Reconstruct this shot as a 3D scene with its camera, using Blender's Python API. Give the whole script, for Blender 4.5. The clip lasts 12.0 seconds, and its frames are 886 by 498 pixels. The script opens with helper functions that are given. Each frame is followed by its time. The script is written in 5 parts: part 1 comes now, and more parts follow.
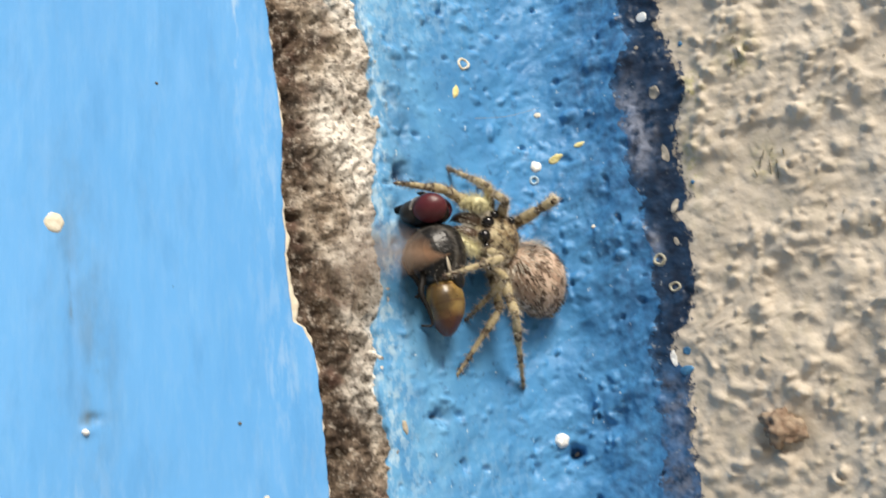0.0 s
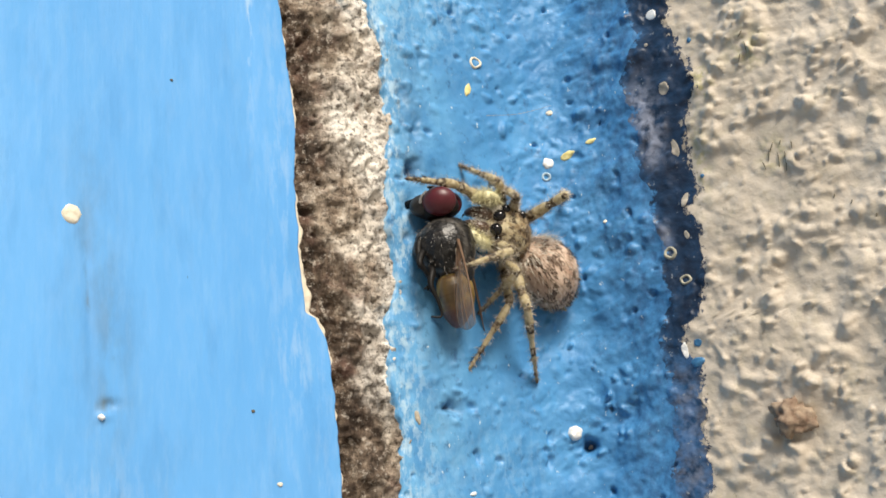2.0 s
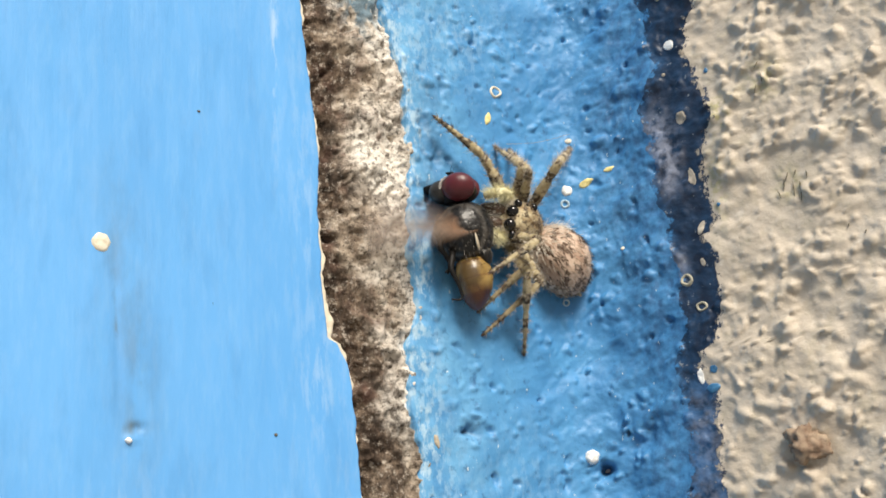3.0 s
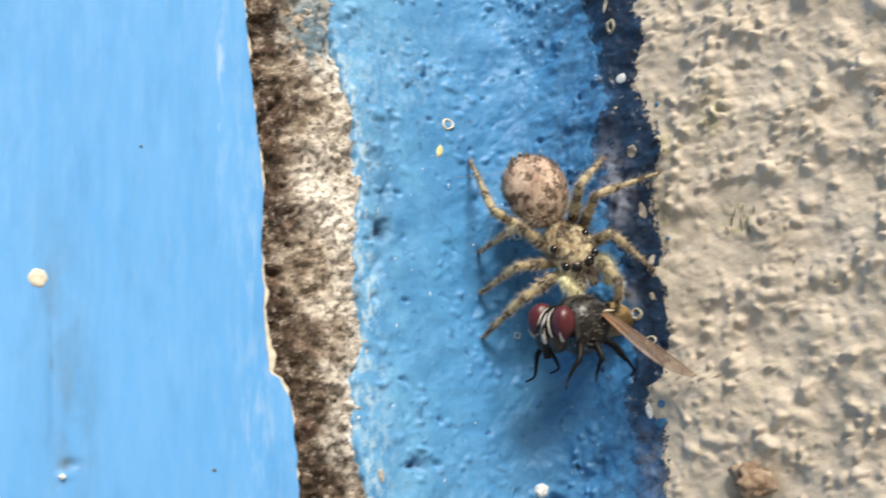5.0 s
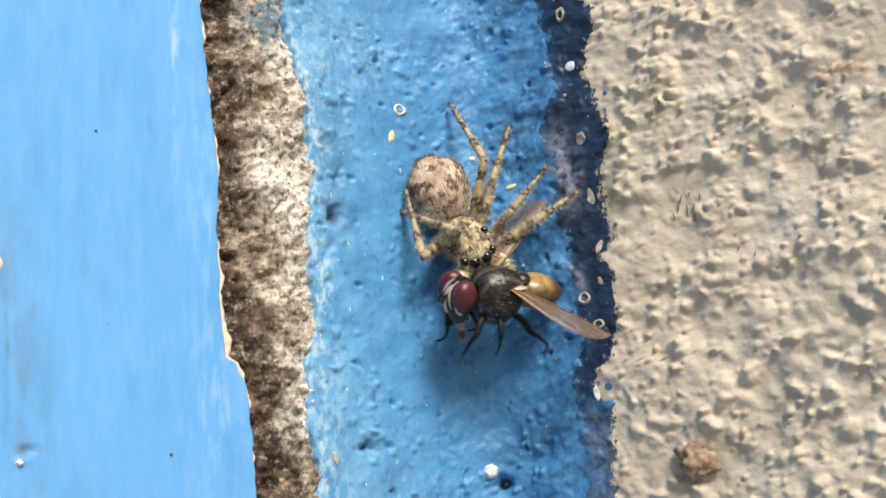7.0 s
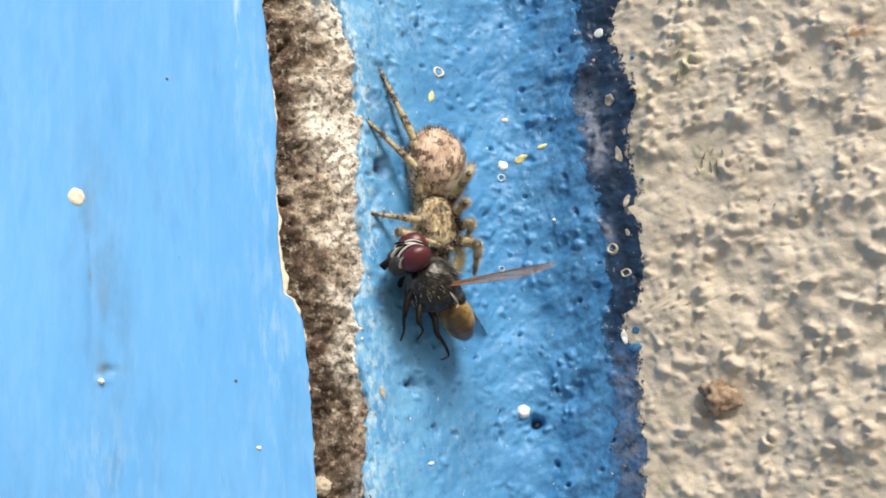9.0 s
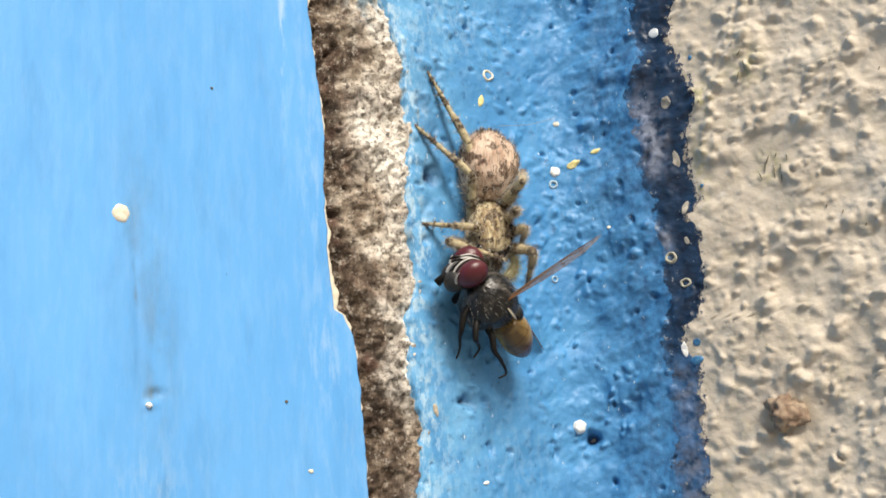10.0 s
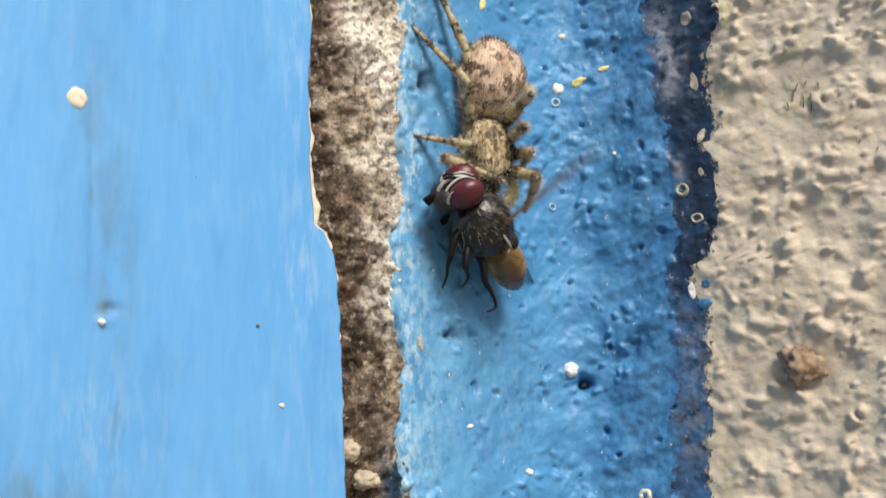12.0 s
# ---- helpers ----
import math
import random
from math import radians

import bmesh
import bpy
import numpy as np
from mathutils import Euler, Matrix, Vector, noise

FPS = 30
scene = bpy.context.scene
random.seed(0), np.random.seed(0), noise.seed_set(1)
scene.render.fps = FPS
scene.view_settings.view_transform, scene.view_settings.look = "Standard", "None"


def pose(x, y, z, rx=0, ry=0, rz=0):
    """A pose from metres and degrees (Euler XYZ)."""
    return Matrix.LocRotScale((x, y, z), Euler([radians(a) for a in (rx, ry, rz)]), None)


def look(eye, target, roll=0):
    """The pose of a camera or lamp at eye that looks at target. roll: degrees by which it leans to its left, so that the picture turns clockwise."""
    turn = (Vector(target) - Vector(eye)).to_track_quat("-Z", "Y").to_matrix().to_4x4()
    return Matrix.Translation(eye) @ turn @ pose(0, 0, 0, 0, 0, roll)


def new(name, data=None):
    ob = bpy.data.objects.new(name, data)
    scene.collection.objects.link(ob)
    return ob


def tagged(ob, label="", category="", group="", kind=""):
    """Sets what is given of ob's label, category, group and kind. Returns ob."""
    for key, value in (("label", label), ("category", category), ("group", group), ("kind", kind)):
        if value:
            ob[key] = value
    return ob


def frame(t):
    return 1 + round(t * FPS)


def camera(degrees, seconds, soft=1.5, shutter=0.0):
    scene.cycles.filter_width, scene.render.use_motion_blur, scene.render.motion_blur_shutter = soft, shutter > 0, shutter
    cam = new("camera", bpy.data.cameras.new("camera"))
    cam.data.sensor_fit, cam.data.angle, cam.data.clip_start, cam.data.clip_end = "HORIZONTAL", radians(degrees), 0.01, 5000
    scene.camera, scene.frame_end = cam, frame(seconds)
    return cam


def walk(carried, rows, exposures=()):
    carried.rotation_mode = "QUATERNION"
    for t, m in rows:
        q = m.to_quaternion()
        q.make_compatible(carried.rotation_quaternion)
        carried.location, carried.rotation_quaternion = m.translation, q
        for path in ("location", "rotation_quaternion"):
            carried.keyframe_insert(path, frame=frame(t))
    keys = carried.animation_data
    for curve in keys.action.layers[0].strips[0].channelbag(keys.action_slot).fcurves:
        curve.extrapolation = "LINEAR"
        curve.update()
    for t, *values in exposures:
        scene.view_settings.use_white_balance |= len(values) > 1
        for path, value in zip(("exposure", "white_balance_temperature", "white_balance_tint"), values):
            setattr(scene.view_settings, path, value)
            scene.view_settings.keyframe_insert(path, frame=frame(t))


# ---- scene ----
# Units below: millimetres on the wall, turned into metres by MM. The middle of the wall patch is 1.2 m above the ground.
# x runs to the right along the wall, y into it, z up.
MM = 0.001
HEIGHT = 1.2

cam = camera(39.7, 12.0, soft=1.6, shutter=0.5)
PATH = [
    (0, 0.38, -75.31, -13.43, 100.13, 3.78, 0.97),
    (0.5, 3.01, -76.61, -15.65, 100.32, 4.28, 2.07),
    (1, 2.25, -76.68, -15.43, 100.43, 4.13, 2.57),
    (1.5, 1.96, -76.46, -15.57, 100.81, 3.75, 3.02),
    (2, 1.90, -76.16, -15.42, 101.24, 3.83, 2.79),
    (2.5, 1.43, -77.12, -14.78, 101.61, 3.53, 3.59),
    (3, 2.27, -77.77, -14.97, 101.97, 3.35, 3.83),
    (3.2, 2.99, -78.41, -15.84, 102.27, 3.12, 4.51),
    (4.8, 4.50, -78.33, -14.74, 102.29, 3.41, 3.80),
    (5, 6.15, -77.84, -13.85, 102.54, 3.01, 4.11),
    (5.5, 8.25, -76.44, -13.93, 102.86, 3.44, 2.22),
    (6, 7.48, -77.28, -14.16, 102.88, 3.45, 1.92),
    (6.5, 6.53, -77.48, -14.10, 102.46, 3.04, 1.57),
    (6.7, 5.84, -78.06, -12.87, 101.26, 3.20, 1.26),
    (8.3, 0.43, -82.87, -18.94, 101.33, 4.00, -0.69),
    (8.5, 1.31, -83.67, -18.53, 101.35, 3.59, 0.01),
    (9, 0.12, -83.23, -18.35, 101.76, 3.29, -0.37),
    (9.5, -1.48, -81.16, -16.06, 101.91, 4.18, -1.04),
    (10, -1.88, -80.51, -16.33, 101.43, 3.57, 0.68),
    (10.5, -0.70, -80.57, -17.58, 101.09, 4.10, 0.46),
    (11, 0.09, -78.48, -18.50, 100.27, 4.75, 0.19),
    (11.5, -2.57, -74.33, -16.44, 99.79, 1.97, -0.70),
    (12, -5.30, -72.07, -15.76, 98.37, 1.08, -2.94),
]
KELVIN, TINT = 6700, 10
EXPOSURES = [(0.0, 0.05), (3.0, 0.10), (6.0, 0.11), (9.5, 0.18), (12.0, -0.03)]
walk(cam, [(t, pose(x * MM, y * MM, HEIGHT + z * MM, rx, ry, rz)) for t, x, y, z, rx, ry, rz in PATH], [(t, stops, KELVIN, TINT) for t, stops in EXPOSURES])

# ---- light: a bright hazy sky and a broad, veiled sun from above and to the right, behind the camera ----
SUN_TO = Vector((0.34, -0.74, 0.87)).normalized()
world = bpy.data.worlds.new("sky")
scene.world = world
world.use_nodes = True
wn = world.node_tree.nodes
sky = wn.new("ShaderNodeTexSky")
sky.sky_type, sky.sun_disc = "NISHITA", False
sky.sun_elevation = math.asin(SUN_TO.z)
sky.sun_rotation = math.atan2(SUN_TO.x, SUN_TO.y)
sky.dust_density, sky.ozone_density = 4.0, 1.0
wn["Background"].inputs["Strength"].default_value = 0.052
world.node_tree.links.new(sky.outputs[0], wn["Background"].inputs[0])
sun_data = bpy.data.lights.new("sun", "SUN")
sun_data.energy, sun_data.angle, sun_data.color = 4.6, radians(22), (1.0, 0.94, 0.84)
sun = new("sun", sun_data)
sun.matrix_world = look((0.5, -1.0, 3.0), Vector((0.5, -1.0, 3.0)) - SUN_TO)


# ---- materials ----
class Nodes:
    """A node material written line by line. Lengths are in millimetres of object space."""

    def __init__(self, name, rough=0.6, metal=0.0, spec=0.5):
        self.mat = bpy.data.materials.new(name)
        self.mat.use_nodes = True
        self.tree = self.mat.node_tree
        self.shader = self.tree.nodes["Principled BSDF"]
        self.set("Roughness", rough)
        self.set("Metallic", metal)
        self.set("Specular IOR Level", spec)
        self.coord = self.add("ShaderNodeTexCoord").outputs["Object"]

    def add(self, kind):
        return self.tree.nodes.new(kind)

    def link(self, a, b):
        self.tree.links.new(a, b)

    def set(self, key, value):
        socket = self.shader.inputs[key]
        if hasattr(value, "is_output"):
            self.link(value, socket)
        else:
            socket.default_value = value

    def noise(self, size, detail=4.0, stretch=(1, 1, 1), rough=0.55, shift=0.0):
        m = self.add("ShaderNodeMapping")
        m.inputs["Scale"].default_value = [1000.0 / size / s for s in stretch]
        m.inputs["Location"].default_value = (shift, shift * 0.7, shift * 1.3)
        self.link(self.coord, m.inputs["Vector"])
        n = self.add("ShaderNodeTexNoise")
        n.inputs["Scale"].default_value, n.inputs["Detail"].default_value, n.inputs["Roughness"].default_value = 1.0, detail, rough
        self.link(m.outputs[0], n.inputs["Vector"])
        return n.outputs[0]

    def cells(self, size, feature="F1", stretch=(1, 1, 1)):
        m = self.add("ShaderNodeMapping")
        m.inputs["Scale"].default_value = [1000.0 / size / s for s in stretch]
        self.link(self.coord, m.inputs["Vector"])
        n = self.add("ShaderNodeTexVoronoi")
        n.feature = feature
        n.inputs["Scale"].default_value = 1.0
        self.link(m.outputs[0], n.inputs["Vector"])
        return n.outputs["Distance"]

    def attr(self, name):
        n = self.add("ShaderNodeAttribute")
        n.attribute_name = name
        return n.outputs["Fac"]

    def ramp(self, value, stops):
        n = self.add("ShaderNodeValToRGB")
        e = n.color_ramp.elements
        while len(e) < len(stops):
            e.new(0.5)
        for k, (at, c) in enumerate(stops):
            e[k].position = at
            e[k].color = (c, c, c, 1) if isinstance(c, (int, float)) else (*c, 1)
        self.link(value, n.inputs[0])
        return n.outputs[0]

    def mix(self, fac, a, b, blend="MIX"):
        n = self.add("ShaderNodeMix")
        n.data_type, n.blend_type = "RGBA", blend
        for socket, value in ((n.inputs[0], fac), (n.inputs[6], a), (n.inputs[7], b)):
            if hasattr(value, "is_output"):
                self.link(value, socket)
            elif isinstance(value, (int, float)):
                socket.default_value = value
            else:
                socket.default_value = (*value, 1)
        return n.outputs[2]

    def math(self, op, a, b=0.0):
        n = self.add("ShaderNodeMath")
        n.operation = op
        for socket, value in ((n.inputs[0], a), (n.inputs[1], b)):
            if hasattr(value, "is_output"):
                self.link(value, socket)
            else:
                socket.default_value = value
        return n.outputs[0]

    def bump(self, height, mm, strength=1.0):
        n = self.add("ShaderNodeBump")
        n.inputs["Strength"].default_value, n.inputs["Distance"].default_value = strength, mm * MM
        self.link(height, n.inputs["Height"])
        if self.shader.inputs["Normal"].is_linked:
            self.link(self.shader.inputs["Normal"].links[0].from_socket, n.inputs["Normal"])
        self.link(n.outputs[0], self.shader.inputs["Normal"])


def blue_board_paint():
    n = Nodes("blue_gloss_paint", rough=0.4, spec=0.45)
    c = n.mix(n.ramp(n.noise(7, 5, (0.55, 1, 2.4)), [(0.28, 0.0), (0.72, 1.0)]), (0.098, 0.342, 0.728), (0.126, 0.390, 0.790))
    c = n.mix(n.ramp(n.noise(1.5, 6, (0.4, 1, 2.6), 0.65, shift=3), [(0.54, 0.0), (0.80, 0.30)]), c, (0.22, 0.48, 0.77))
    c = n.mix(n.ramp(n.noise(2.8, 6, (0.45, 1, 2.0), 0.62, shift=17), [(0.53, 0.0), (0.80, 0.42)]), c, (0.062, 0.235, 0.52))
    c = n.mix(n.math("MULTIPLY", n.attr("stain_tone"), n.ramp(n.noise(1.6, 6, (0.6, 1, 1.6), shift=8), [(0.36, 0.15), (0.64, 0.9)])), c, (0.10, 0.15, 0.18))
    c = n.mix(n.math("MULTIPLY", n.attr("scuff"), n.ramp(n.noise(1.0, 7, (0.45, 1, 2.2), 0.65, shift=5), [(0.47, 0.0), (0.62, 0.9)])), c, (0.58, 0.72, 0.82))
    c = n.mix(n.ramp(n.noise(0.7, 3, shift=31), [(0.775, 0.0), (0.80, 0.8)]), c, (0.03, 0.06, 0.12))
    n.set("Base Color", c)
    n.set("Roughness", n.ramp(n.noise(3, 4, (0.4, 1, 3)), [(0.3, 0.28), (0.7, 0.55)]))
    n.bump(n.noise(1.5, 4, (0.25, 1, 4)), 0.05, 0.6)
    n.bump(n.noise(0.5, 5), 0.03, 0.6)
    return n.mat


def blue_wall_paint():
    n = Nodes("blue_wall_paint", rough=0.36, spec=0.5)
    c = n.mix(n.ramp(n.noise(3.5, 5), [(0.3, 0.0), (0.7, 1.0)]), (0.040, 0.200, 0.450), (0.072, 0.285, 0.570))
    c = n.mix(n.math("MULTIPLY", n.attr("worn"), n.ramp(n.noise(1.6, 7, (0.8, 1, 1.5), 0.62, shift=24), [(0.35, 0.15), (0.65, 1.0)])), c, (0.165, 0.43, 0.70))
    c = n.mix(n.math("MULTIPLY", n.attr("scuff"), n.ramp(n.noise(0.55, 8, (0.8, 1, 1.6), 0.68, shift=4), [(0.47, 0.0), (0.57, 0.9)])), c, (0.37, 0.55, 0.70))
    c = n.mix(n.math("MULTIPLY", n.attr("stain_tone"), n.ramp(n.noise(0.5, 5, shift=2), [(0.3, 0.4), (0.6, 1.0)])), c, (0.012, 0.035, 0.085))
    c = n.mix(n.math("MULTIPLY", n.attr("deep_blue"), n.ramp(n.noise(0.6, 7, (0.9, 1, 1.2), 0.6, shift=13), [(0.40, 0.15), (0.66, 0.85)])), c, (0.014, 0.060, 0.165))
    c = n.mix(n.ramp(n.noise(0.7, 6, rough=0.62, shift=11), [(0.58, 0.0), (0.74, 0.75)]), c, (0.020, 0.090, 0.220))
    # Small elongated glints, painted as whitish specks in the base colour.
    c = n.mix(n.ramp(n.noise(0.42, 5, (0.7, 1, 1.4), 0.6, shift=37), [(0.68, 0.0), (0.72, 0.9)]), c, (0.66, 0.74, 0.74))
    n.set("Base Color", c)
    n.set("Roughness", n.ramp(n.noise(1.1, 4), [(0.3, 0.42), (0.7, 0.68)]))
    n.bump(n.noise(0.8, 5), 0.08, 0.9)
    n.bump(n.noise(0.3, 4), 0.03, 0.7)
    return n.mat


def dark_blue_paint():
    n = Nodes("dark_blue_paint", rough=0.42, spec=0.5)
    c = n.mix(n.ramp(n.noise(1.2, 5), [(0.35, 0.0), (0.7, 1.0)]), (0.004, 0.011, 0.030), (0.012, 0.040, 0.095))
    c = n.mix(n.math("MULTIPLY", n.attr("scuff"), n.ramp(n.noise(0.8, 6, shift=6), [(0.36, 0.0), (0.55, 0.9)])), c, (0.30, 0.33, 0.42))
    c = n.mix(n.math("MULTIPLY", n.attr("stain_tone"), n.ramp(n.noise(1.3, 5, shift=9), [(0.38, 0.0), (0.6, 0.9)])), c, (0.045, 0.18, 0.42))
    c = n.mix(n.ramp(n.noise(0.42, 5, shift=1), [(0.66, 0.0), (0.70, 0.7)]), c, (0.26, 0.29, 0.32))
    c = n.mix(n.ramp(n.math("ADD", n.attr("bare"), n.noise(0.6, 7, rough=0.7, shift=12)), [(0.90, 0.0), (0.96, 0.95)]), c, (0.40, 0.35, 0.28))
    c = n.mix(n.ramp(n.math("ADD", n.attr("under"), n.noise(0.7, 7, rough=0.7, shift=17)), [(0.86, 0.0), (0.94, 0.95)]), c, (0.045, 0.19, 0.42))
    n.set("Base Color", c)
    n.bump(n.noise(0.4, 5), 0.10, 0.8)
    return n.mat


def stucco():
    n = Nodes("beige_stucco", rough=0.6, spec=0.35)
    c = n.mix(n.ramp(n.noise(4.0, 6), [(0.3, 0.0), (0.7, 1.0)]), (0.47, 0.410, 0.333), (0.59, 0.525, 0.44))
    c = n.mix(n.ramp(n.noise(1.1, 6, rough=0.62, shift=3), [(0.50, 0.0), (0.78, 0.6)]), c, (0.37, 0.335, 0.235))
    c = n.mix(n.ramp(n.noise(6.0, 5, shift=6), [(0.52, 0.0), (0.75, 0.45)]), c, (0.40, 0.335, 0.255))
    c = n.mix(n.ramp(n.noise(0.5, 9, (0.8, 1, 1.3), 0.72, shift=21), [(0.64, 0.0), (0.70, 0.75)]), c, (0.12, 0.115, 0.07))
    c = n.mix(n.ramp(n.noise(0.9, 6, shift=33), [(0.60, 0.0), (0.72, 0.55)]), c, (0.66, 0.62, 0.55))
    c = n.mix(n.math("MULTIPLY", n.attr("moss"), n.ramp(n.noise(0.6, 6, shift=19), [(0.42, 0.0), (0.58, 0.9)])), c, (0.30, 0.29, 0.10))
    c = n.mix(n.math("MULTIPLY", n.attr("rust"), n.ramp(n.noise(0.8, 6, shift=23), [(0.40, 0.0), (0.60, 0.9)])), c, (0.22, 0.12, 0.06))
    c = n.mix(n.ramp(n.math("ADD", n.attr("paint"), n.noise(0.55, 7, rough=0.7, shift=14)), [(0.86, 0.0), (0.93, 0.95)]), c, (0.010, 0.028, 0.070))
    n.set("Base Color", c)
    n.set("Roughness", n.ramp(n.noise(1.2, 4), [(0.3, 0.45), (0.7, 0.75)]))
    n.bump(n.noise(1.2, 5, rough=0.55), 0.16, 0.9)
    n.bump(n.noise(0.35, 5, rough=0.6), 0.05, 0.8)
    return n.mat


def bare_mortar():
    n = Nodes("weathered_mortar", rough=0.9, spec=0.2)
    c = n.ramp(n.noise(1.7, 10, (0.75, 1, 1.5), 0.66), [(0.34, (0.13, 0.098, 0.072)), (0.43, (0.27, 0.215, 0.165)), (0.52, (0.40, 0.335, 0.265)), (0.60, (0.54, 0.475, 0.395)), (0.70, (0.78, 0.73, 0.65))])
    dark = n.ramp(n.noise(1.1, 10, (0.8, 1, 1.4), 0.68, shift=7), [(0.38, (0.018, 0.013, 0.010)), (0.48, (0.070, 0.050, 0.038)), (0.59, (0.18, 0.135, 0.10)), (0.71, (0.44, 0.38, 0.31))])
    c = n.mix(n.attr("stain_tone"), c, dark)
    c = n.mix(n.math("MULTIPLY", n.attr("scuff"), n.ramp(n.noise(0.7, 8, rough=0.66, shift=2), [(0.34, 0.15), (0.50, 1.0)])), c, (0.86, 0.82, 0.75))
    c = n.mix(n.ramp(n.noise(0.30, 6, rough=0.65, shift=15), [(0.36, 0.85), (0.43, 0.0)]), c, (0.050, 0.036, 0.028))
    c = n.mix(n.ramp(n.noise(0.55, 9, rough=0.72, shift=41), [(0.40, 0.75), (0.50, 0.0)]), c, (0.060, 0.045, 0.035))
    c = n.mix(n.ramp(n.noise(0.45, 9, rough=0.72, shift=43), [(0.54, 0.0), (0.64, 0.6)]), c, (0.68, 0.62, 0.54))
    c = n.mix(n.ramp(n.noise(2.4, 4, shift=29), [(0.56, 0.0), (0.70, 0.35)]), c, (0.20, 0.105, 0.085))
    c = n.mix(n.math("MULTIPLY", n.attr("paint"), n.ramp(n.noise(0.8, 6, shift=5), [(0.40, 0.0), (0.5, 0.9)])), c, (0.13, 0.22, 0.29))
    c = n.mix(n.math("MULTIPLY", n.attr("navy"), n.ramp(n.noise(0.9, 6, shift=35), [(0.34, 0.2), (0.48, 1.0)])), c, (0.018, 0.040, 0.070))
    n.set("Base Color", c)
    n.bump(n.noise(0.9, 8, rough=0.62), 0.35, 1.0)
    n.bump(n.noise(0.3, 6, rough=0.62), 0.16, 1.0)
    return n.mat


def primer():
    n = Nodes("chipped_primer", rough=0.7)
    n.set("Base Color", n.mix(n.noise(0.5, 5), (0.55, 0.47, 0.34), (0.80, 0.74, 0.62)))
    n.bump(n.noise(0.3, 5), 0.05)
    return n.mat


def plain(name, a, b, size=1.0, rough=0.6, relief=0.04, spec=0.5, metal=0.0):
    n = Nodes(name, rough, metal, spec)
    n.set("Base Color", n.mix(n.ramp(n.noise(size, 5), [(0.3, 0.0), (0.7, 1.0)]), a, b))
    if relief:
        n.bump(n.noise(size * 0.5, 5), relief, 0.8)
    return n.mat


BOARD, BLUE, DARK, STUCCO, MORTAR, PRIMER = blue_board_paint(), blue_wall_paint(), dark_blue_paint(), stucco(), bare_mortar(), primer()
CONCRETE = plain("ground_concrete", (0.20, 0.19, 0.17), (0.32, 0.30, 0.27), 60, 0.9, 1.0)


# ---- the wall's forms, as functions of x and z in millimetres ----
def lattice(i, j, seed):
    v = np.sin(i * 127.1 + j * 311.7 + seed * 74.7) * 43758.5453
    return v - np.floor(v)


def ripple(x, z, size, seed=0):
    """Smooth noise from -1 to 1 with features of that size."""
    x, z = x / size, z / size
    i, j = np.floor(x), np.floor(z)
    f, g = x - i, z - j
    f, g = f * f * (3 - 2 * f), g * g * (3 - 2 * g)
    a, b = lattice(i, j, seed), lattice(i + 1, j, seed)
    c, d = lattice(i, j + 1, seed), lattice(i + 1, j + 1, seed)
    return 2 * ((a * (1 - f) + b * f) * (1 - g) + (c * (1 - f) + d * f) * g) - 1


def rough_noise(x, z, size, seed=0, octaves=4):
    total, amp = 0, 0.5
    for k in range(octaves):
        a = 0.6 + k
        total = total + amp * ripple(x * math.cos(a) + z * math.sin(a), z * math.cos(a) - x * math.sin(a), size / 2**k, seed + k)
        amp *= 0.5
    return total


def knobs(x, z, cell, seed, r0, r1, share):
    """Round lumps, from 0 to 1, one at most in each cell."""
    i, j = np.floor(x / cell), np.floor(z / cell)
    best = np.zeros_like(x)
    for di in (-1, 0, 1):
        for dj in (-1, 0, 1):
            a, b = i + di, j + dj
            cx, cz = (a + lattice(a, b, seed)) * cell, (b + lattice(a, b, seed + 1)) * cell
            r = r0 + (r1 - r0) * lattice(a, b, seed + 2)
            high = np.where(lattice(a, b, seed + 4) < share, 0.35 + 0.65 * lattice(a, b, seed + 3), 0.0)
            turn = lattice(a, b, seed + 5) * 3.14
            u = (x - cx) * np.cos(turn) + (z - cz) * np.sin(turn)
            v = ((z - cz) * np.cos(turn) - (x - cx) * np.sin(turn)) * (0.75 + 0.5 * lattice(a, b, seed + 6))
            q = np.clip(1 - (u * u + v * v) / (r * r), 0, 1)
            best = np.maximum(best, high * q * q * (3 - 2 * q) ** 0.5)
    return best


def step(a, b, x):
    t = np.clip((x - a) / (b - a), 0, 1)
    return t * t * (3 - 2 * t)


def spot(x, z, cx, cz, rx, rz):
    return np.exp(-(((x - cx) / rx) ** 2 + ((z - cz) / rz) ** 2))


def profile(x):
    """Depth of the inner corner: the board comes forward to the left, the stucco to the right."""
    a, b = 0.8 * x + 1.0, 10.6 - 0.57 * x
    return (a + b - np.sqrt((a - b) ** 2 + 9.0)) / 2


def on_wall(x, z, lift):
    """The point at (x, z) on the corner's surface, raised by lift along its normal; in metres."""
    x, z, lift = np.asarray(x, float), np.asarray(z, float), np.asarray(lift, float)
    slope = (profile(x + 0.01) - profile(x - 0.01)) / 0.02
    k = lift / np.sqrt(1 + slope * slope)
    return np.stack([(x + slope * k) * MM, (profile(x) - k) * MM, HEIGHT + z * MM], -1)


def edge_curve(points, wobble, seed, size=0.9):
    zs, xs = np.array([p[1] for p in points][::-1]), np.array([p[0] for p in points][::-1])

    def at(z):
        return np.interp(z, zs, xs) + wobble * 2 * rough_noise(z * 0 + 3.3 * seed, z, size, seed, 3)

    return at


